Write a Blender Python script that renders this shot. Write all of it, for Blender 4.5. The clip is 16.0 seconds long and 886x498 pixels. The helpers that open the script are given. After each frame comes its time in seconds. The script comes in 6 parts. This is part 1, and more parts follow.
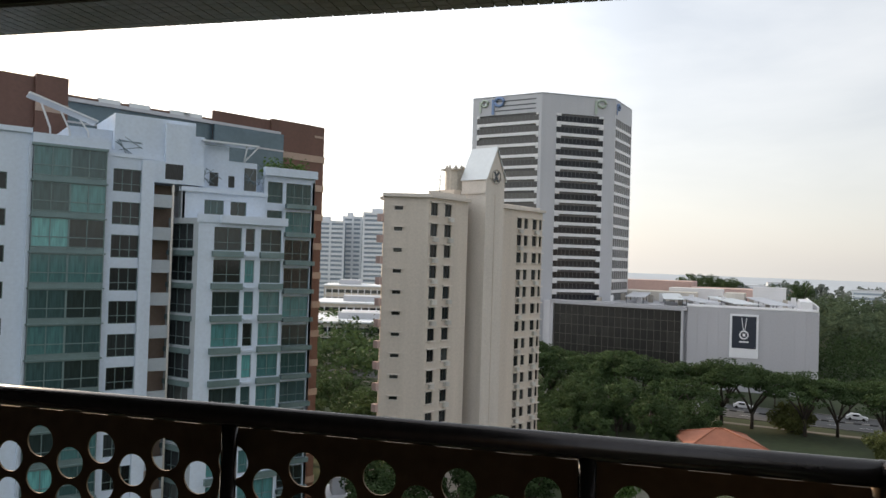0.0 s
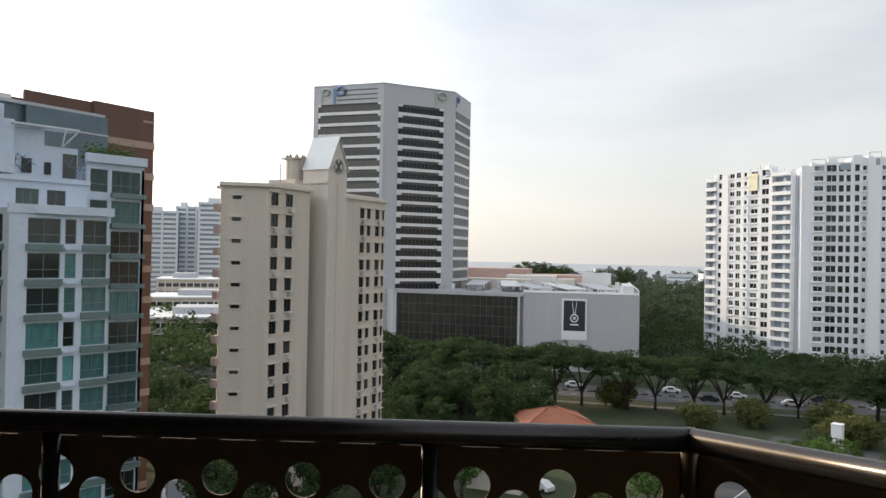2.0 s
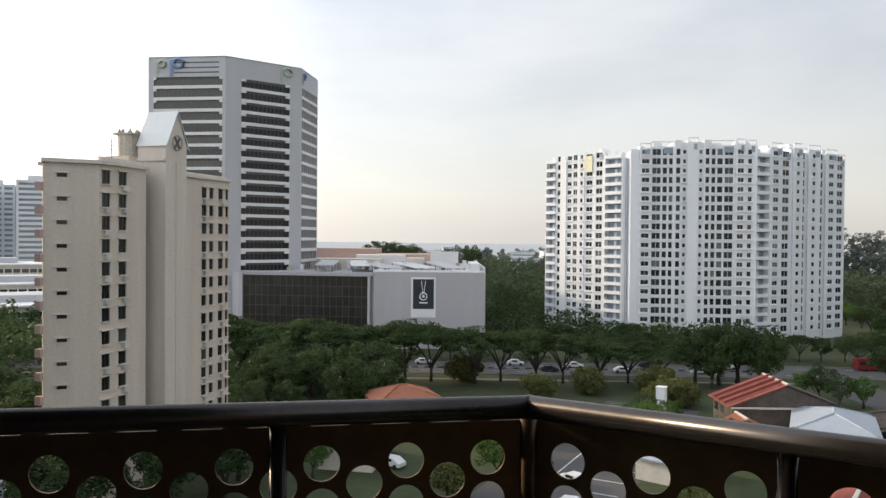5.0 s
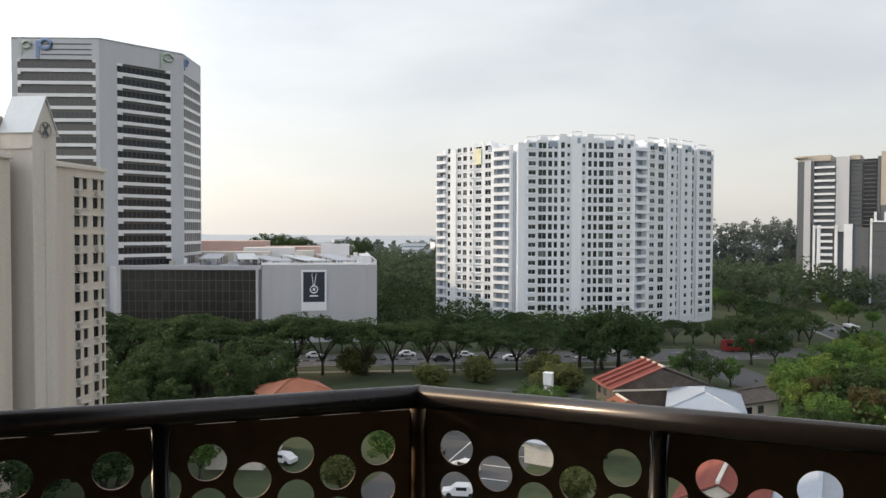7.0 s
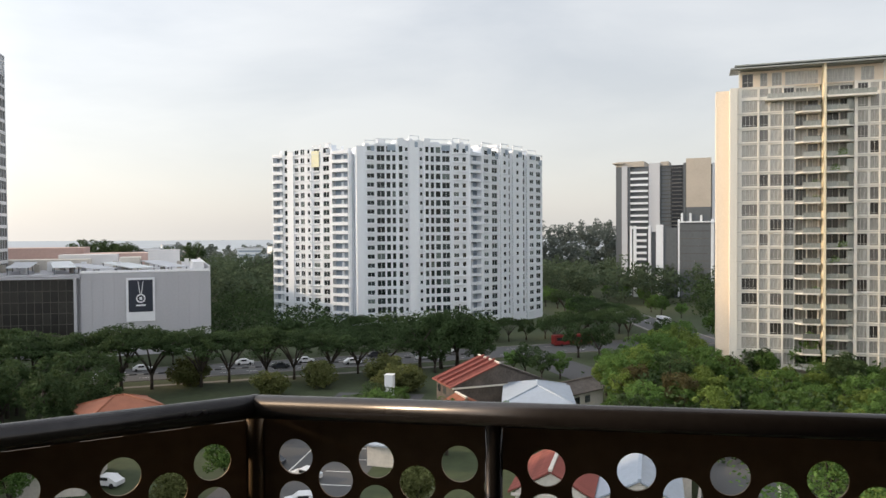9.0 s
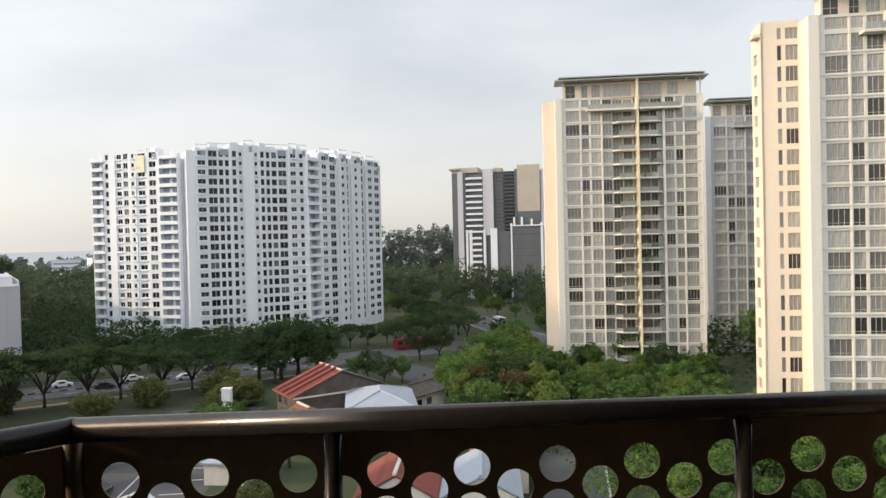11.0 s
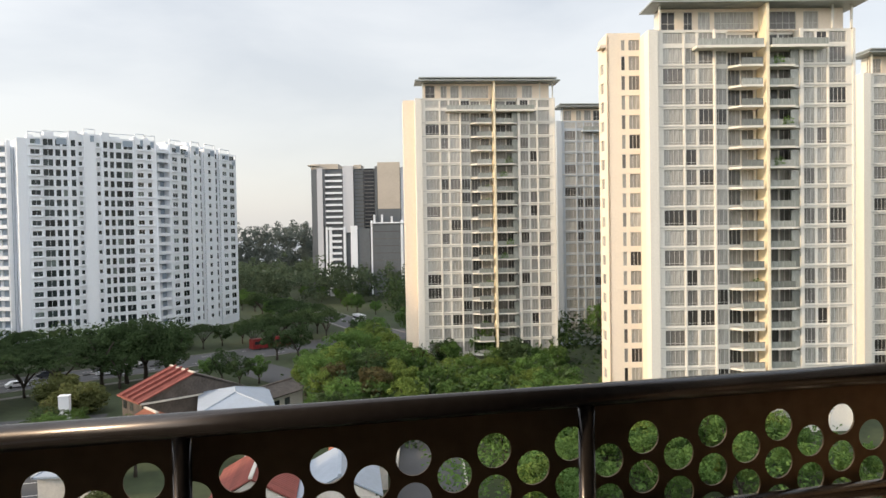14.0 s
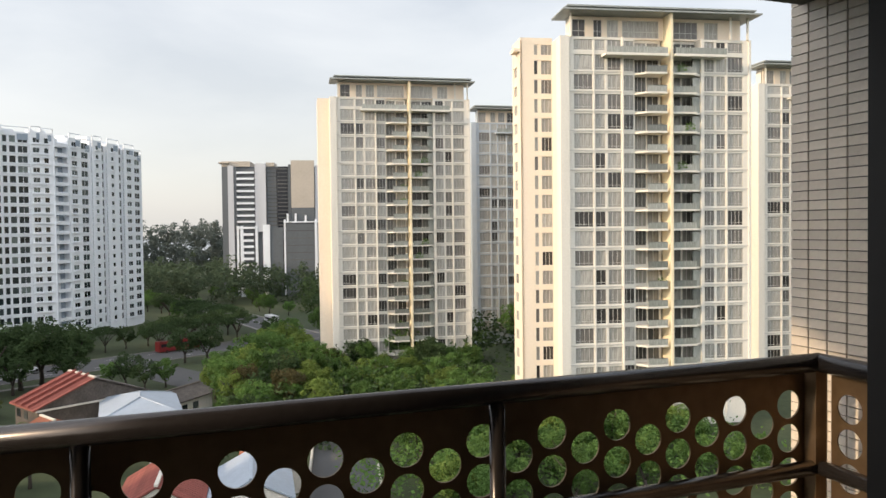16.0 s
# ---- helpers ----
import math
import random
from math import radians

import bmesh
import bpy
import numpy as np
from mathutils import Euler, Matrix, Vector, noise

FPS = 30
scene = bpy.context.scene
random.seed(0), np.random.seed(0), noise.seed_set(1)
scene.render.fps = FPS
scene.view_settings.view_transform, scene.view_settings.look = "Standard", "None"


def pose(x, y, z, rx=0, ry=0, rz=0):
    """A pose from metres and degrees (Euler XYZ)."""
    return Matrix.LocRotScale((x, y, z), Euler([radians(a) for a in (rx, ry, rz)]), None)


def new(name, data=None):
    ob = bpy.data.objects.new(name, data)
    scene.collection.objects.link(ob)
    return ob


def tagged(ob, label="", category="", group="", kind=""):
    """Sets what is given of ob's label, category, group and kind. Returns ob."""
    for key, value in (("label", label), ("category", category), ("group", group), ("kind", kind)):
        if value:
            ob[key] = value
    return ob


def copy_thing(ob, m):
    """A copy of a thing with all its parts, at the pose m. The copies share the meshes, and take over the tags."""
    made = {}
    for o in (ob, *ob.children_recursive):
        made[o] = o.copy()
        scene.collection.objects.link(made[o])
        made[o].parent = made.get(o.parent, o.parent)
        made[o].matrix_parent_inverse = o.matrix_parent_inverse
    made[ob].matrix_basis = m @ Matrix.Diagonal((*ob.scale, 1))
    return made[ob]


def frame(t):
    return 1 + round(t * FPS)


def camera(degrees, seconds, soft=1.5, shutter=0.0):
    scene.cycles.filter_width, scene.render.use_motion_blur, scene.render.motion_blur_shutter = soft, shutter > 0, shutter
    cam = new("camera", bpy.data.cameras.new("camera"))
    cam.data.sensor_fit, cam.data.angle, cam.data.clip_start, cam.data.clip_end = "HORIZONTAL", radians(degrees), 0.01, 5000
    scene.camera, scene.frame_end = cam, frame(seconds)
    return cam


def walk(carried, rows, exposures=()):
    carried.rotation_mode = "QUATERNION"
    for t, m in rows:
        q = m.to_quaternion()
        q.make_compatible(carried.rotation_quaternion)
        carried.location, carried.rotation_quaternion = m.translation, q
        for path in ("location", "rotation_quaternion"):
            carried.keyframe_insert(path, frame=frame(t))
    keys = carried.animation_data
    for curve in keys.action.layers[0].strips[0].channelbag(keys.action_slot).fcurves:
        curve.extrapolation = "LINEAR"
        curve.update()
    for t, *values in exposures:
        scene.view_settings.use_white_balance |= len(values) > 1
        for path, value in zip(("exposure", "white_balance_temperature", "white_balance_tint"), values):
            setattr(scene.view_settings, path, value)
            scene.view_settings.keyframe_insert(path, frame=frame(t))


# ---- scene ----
cam = camera(61.75, 16.0)
FLOOR = 31.45  # balcony floor above the street
ROWS = [
    (0, 0.031, 0.042, 1.546, -35.92, 1.03, -1.76),
    (0.5, 0.032, 0.036, 1.548, -38.56, 1.00, -1.39),
    (1, 0.027, 0.032, 1.549, -41.52, 0.93, -1.18),
    (1.5, 0.022, 0.030, 1.550, -44.78, 0.82, -1.07),
    (2, 0.021, 0.028, 1.550, -48.00, 0.56, -1.05),
    (2.5, 0.021, 0.027, 1.549, -50.89, 0.16, -1.00),
    (3, 0.021, 0.026, 1.549, -53.06, -0.05, -0.87),
    (3.5, 0.020, 0.024, 1.548, -54.71, -0.23, -0.78),
    (4, 0.016, 0.020, 1.548, -56.19, -0.40, -0.71),
    (6.5, 0.006, 0.004, 1.548, -65.63, -1.39, -0.18),
    (7, 0.003, 0.001, 1.549, -68.00, -1.44, -0.19),
    (7.5, -0.003, -0.002, 1.550, -71.35, -1.51, -0.40),
    (8, -0.006, -0.004, 1.551, -74.58, -1.43, -0.27),
    (8.5, -0.005, -0.005, 1.551, -77.47, -1.33, 0.07),
    (9, -0.001, -0.007, 1.552, -80.37, -1.23, 0.38),
    (9.5, -0.001, -0.012, 1.551, -83.54, -0.92, 0.77),
    (10, -0.003, -0.016, 1.550, -87.04, -0.86, 1.01),
    (12.5, -0.022, -0.024, 1.552, -98.71, -1.24, 1.43),
    (13, -0.022, -0.025, 1.552, -100.52, -1.31, 1.26),
    (13.5, -0.021, -0.026, 1.551, -102.30, -1.38, 1.14),
    (14, -0.022, -0.027, 1.551, -103.51, -1.40, 0.99),
    (14.5, -0.025, -0.029, 1.552, -104.70, -1.46, 0.92),
    (15, -0.028, -0.031, 1.552, -106.50, -1.46, 0.79),
    (15.5, -0.030, -0.032, 1.552, -108.36, -1.49, 0.53),
    (16, -0.030, -0.031, 1.552, -110.06, -1.51, 0.67),
]
walk(cam, [(t, pose(x, y, FLOOR + z, 90 + pitch, roll, yaw)) for t, x, y, z, yaw, pitch, roll in ROWS],
     exposures=[(0, 0.06), (7, 0.1), (9.5, 0.13), (12.5, 0.22), (16, 0.28)])

# ---- world, sun ----
SUN_YAW, SUN_UP = 3.0, 18.5
world = bpy.data.worlds.new("evening_sky")
scene.world = world
world.use_nodes = True
wn, wl = world.node_tree.nodes, world.node_tree.links


def wnode(kind, **kw):
    n = wn.new(kind)
    for k, v in kw.items():
        n.inputs[k].default_value = v
    return n


sky = wn.new("ShaderNodeTexSky")
sky.sky_type, sky.sun_disc = "NISHITA", False
sky.sun_elevation, sky.sun_rotation, sky.dust_density = radians(SUN_UP), radians(-SUN_YAW), 2.5
coord = wn.new("ShaderNodeTexCoord")
stretch = wn.new("ShaderNodeMapping")
stretch.inputs["Scale"].default_value = (1.0, 1.0, 3.6)
wl.new(coord.outputs["Generated"], stretch.inputs["Vector"])
clouds = wnode("ShaderNodeTexNoise", Scale=2.1, Detail=7.0, Roughness=0.52, Distortion=0.3)
wl.new(stretch.outputs["Vector"], clouds.inputs["Vector"])
cover = wn.new("ShaderNodeValToRGB")
cover.color_ramp.elements[0].position, cover.color_ramp.elements[0].color = 0.36, (0.66, 0.69, 0.735, 1)
cover.color_ramp.elements[1].position, cover.color_ramp.elements[1].color = 0.62, (0.93, 0.935, 0.94, 1)
wl.new(clouds.outputs["Fac"], cover.inputs["Fac"])
# the veil of cloud is brighter towards the low sun
toward = wn.new("ShaderNodeVectorMath")
toward.operation = "DOT_PRODUCT"
toward.inputs[1].default_value = (-math.sin(radians(SUN_YAW + 26)), math.cos(radians(SUN_YAW + 26)), 0.1)
wl.new(coord.outputs["Generated"], toward.inputs[0])
around = wn.new("ShaderNodeMapRange")
around.inputs["From Min"].default_value, around.inputs["From Max"].default_value = -1.0, 1.0
wl.new(toward.outputs["Value"], around.inputs["Value"])
glow = wn.new("ShaderNodeValToRGB")
GLOW = ((0.0, 0.36), (0.18, 0.355), (0.45, 0.385), (0.59, 0.46), (0.70, 0.66), (0.84, 0.92), (1.0, 1.0))
while len(glow.color_ramp.elements) < len(GLOW):
    glow.color_ramp.elements.new(0.5)
for e, (p, v) in zip(glow.color_ramp.elements, GLOW):
    e.position, e.color = p, (v, v, v, 1)
wl.new(around.outputs["Result"], glow.inputs["Fac"])
veil = wn.new("ShaderNodeVectorMath")
veil.operation = "SCALE"
wl.new(glow.outputs["Color"], veil.inputs["Scale"])
# warm haze along the horizon
height = wn.new("ShaderNodeSeparateXYZ")
wl.new(coord.outputs["Generated"], height.inputs[0])
low = wn.new("ShaderNodeMapRange")
low.inputs["From Min"].default_value, low.inputs["From Max"].default_value = 0.0, 0.36
low.inputs["To Min"].default_value, low.inputs["To Max"].default_value = 0.85, 0.0
wl.new(height.outputs["Z"], low.inputs["Value"])
haze = wn.new("ShaderNodeMix")
haze.data_type = "RGBA"
haze.inputs["B"].default_value = (0.86, 0.825, 0.785, 1)
wl.new(low.outputs["Result"], haze.inputs["Factor"])
wl.new(cover.outputs["Color"], haze.inputs["A"])
wl.new(haze.outputs["Result"], veil.inputs[0])
bg_sky, bg_veil, both = wn["Background"], wn.new("ShaderNodeBackground"), wn.new("ShaderNodeAddShader")
bg_sky.inputs["Strength"].default_value = 0.05
bg_veil.inputs["Strength"].default_value = 1.92
wl.new(sky.outputs["Color"], bg_sky.inputs["Color"])
wl.new(veil.outputs["Vector"], bg_veil.inputs["Color"])
wl.new(bg_sky.outputs[0], both.inputs[0])
wl.new(bg_veil.outputs[0], both.inputs[1])
wl.new(both.outputs[0], wn["World Output"].inputs["Surface"])

sun_data = bpy.data.lights.new("sun", "SUN")
sun_data.energy, sun_data.angle, sun_data.color = 2.8, radians(1.5), (1.0, 0.75, 0.48)
sun = new("sun", sun_data)
sun.matrix_world = pose(0, 0, 200, 90 - SUN_UP, 0, 180 + SUN_YAW)


# ---- materials ----
def surface(name, rgb, rough=0.6, metal=0.0, var=0.12, fine=8.0, coarse=0.5, streak=0.0, bump=0.0, each=0.0, spec=0.5):
    """A painted or natural surface with grain and stains at two scales; streak: rain marks; each: change from piece to piece."""
    m = bpy.data.materials.new(name)
    m.use_nodes = True
    n, l = m.node_tree.nodes, m.node_tree.links
    b = n["Principled BSDF"]
    b.inputs["Roughness"].default_value, b.inputs["Metallic"].default_value = rough, metal
    b.inputs["Specular IOR Level"].default_value = spec
    c = n.new("ShaderNodeTexCoord")
    small, large = n.new("ShaderNodeTexNoise"), n.new("ShaderNodeTexNoise")
    small.inputs["Scale"].default_value, large.inputs["Scale"].default_value = fine, coarse
    small.inputs["Detail"].default_value = 4
    l.new(c.outputs["Object"], small.inputs["Vector"])
    if streak:
        mp = n.new("ShaderNodeMapping")
        mp.inputs["Scale"].default_value = (1.0, 1.0, 0.08)
        l.new(c.outputs["Object"], mp.inputs["Vector"])
        l.new(mp.outputs["Vector"], large.inputs["Vector"])
    else:
        l.new(c.outputs["Object"], large.inputs["Vector"])
    mix = n.new("ShaderNodeMath")
    mix.operation = "ADD"
    l.new(small.outputs["Fac"], mix.inputs[0])
    l.new(large.outputs["Fac"], mix.inputs[1])
    rng = n.new("ShaderNodeMapRange")
    rng.inputs["From Min"].default_value, rng.inputs["From Max"].default_value = 0.65, 1.35
    v = max(var, streak)
    rng.inputs["To Min"].default_value, rng.inputs["To Max"].default_value = 1 - v, 1 + v * 0.6
    l.new(mix.outputs[0], rng.inputs["Value"])
    val = rng.outputs["Result"]
    if each:
        info, er, mu = n.new("ShaderNodeObjectInfo"), n.new("ShaderNodeMapRange"), n.new("ShaderNodeMath")
        er.inputs["To Min"].default_value, er.inputs["To Max"].default_value = 1 - each, 1 + each
        mu.operation = "MULTIPLY"
        l.new(info.outputs["Random"], er.inputs["Value"])
        l.new(er.outputs["Result"], mu.inputs[0])
        l.new(val, mu.inputs[1])
        val = mu.outputs[0]
    sc = n.new("ShaderNodeVectorMath")
    sc.operation = "SCALE"
    sc.inputs[0].default_value = rgb
    l.new(val, sc.inputs["Scale"])
    l.new(sc.outputs["Vector"], b.inputs["Base Color"])
    if bump:
        bp = n.new("ShaderNodeBump")
        bp.inputs["Strength"].default_value, bp.inputs["Distance"].default_value = bump, 0.02
        l.new(small.outputs["Fac"], bp.inputs["Height"])
        l.new(bp.outputs["Normal"], b.inputs["Normal"])
    return m


def foliage(name, rgb, *a, **kw):
    """Leaves: a dull surface that also lets some light through."""
    m = surface(name, rgb, *a, **kw)
    n, l = m.node_tree.nodes, m.node_tree.links
    b, out = n["Principled BSDF"], n["Material Output"]
    thin, mix = n.new("ShaderNodeBsdfTranslucent"), n.new("ShaderNodeMixShader")
    mix.inputs["Fac"].default_value = 0.38
    l.new(b.inputs["Base Color"].links[0].from_socket, thin.inputs["Color"])
    l.new(b.outputs["BSDF"], mix.inputs[1])
    l.new(thin.outputs["BSDF"], mix.inputs[2])
    l.new(mix.outputs["Shader"], out.inputs["Surface"])
    return m


def panes(name, stops, rough=0.12, spec=0.5):
    """Window glass backed by blinds or a dark room, one or the other from pane to pane."""
    m = bpy.data.materials.new(name)
    m.use_nodes = True
    n, l = m.node_tree.nodes, m.node_tree.links
    b = n["Principled BSDF"]
    b.inputs["Roughness"].default_value, b.inputs["Specular IOR Level"].default_value = rough, spec
    info, ramp, c, folds = n.new("ShaderNodeObjectInfo"), n.new("ShaderNodeValToRGB"), n.new("ShaderNodeTexCoord"), n.new("ShaderNodeTexNoise")
    ramp.color_ramp.interpolation = "CONSTANT"
    while len(ramp.color_ramp.elements) < len(stops):
        ramp.color_ramp.elements.new(0.5)
    for e, (p, rgb) in zip(ramp.color_ramp.elements, stops):
        e.position, e.color = p, (*rgb, 1)
    l.new(info.outputs["Random"], ramp.inputs["Fac"])
    mp = n.new("ShaderNodeMapping")
    mp.inputs["Scale"].default_value = (3.0, 3.0, 0.3)
    l.new(c.outputs["Object"], mp.inputs["Vector"])
    l.new(mp.outputs["Vector"], folds.inputs["Vector"])
    folds.inputs["Scale"].default_value = 2.5
    rng = n.new("ShaderNodeMapRange")
    rng.inputs["From Min"].default_value, rng.inputs["From Max"].default_value = 0.3, 0.7
    rng.inputs["To Min"].default_value, rng.inputs["To Max"].default_value = 0.72, 1.2
    l.new(folds.outputs["Fac"], rng.inputs["Value"])
    sc = n.new("ShaderNodeVectorMath")
    sc.operation = "SCALE"
    l.new(ramp.outputs["Color"], sc.inputs[0])
    l.new(rng.outputs["Result"], sc.inputs["Scale"])
    l.new(sc.outputs["Vector"], b.inputs["Base Color"])
    return m


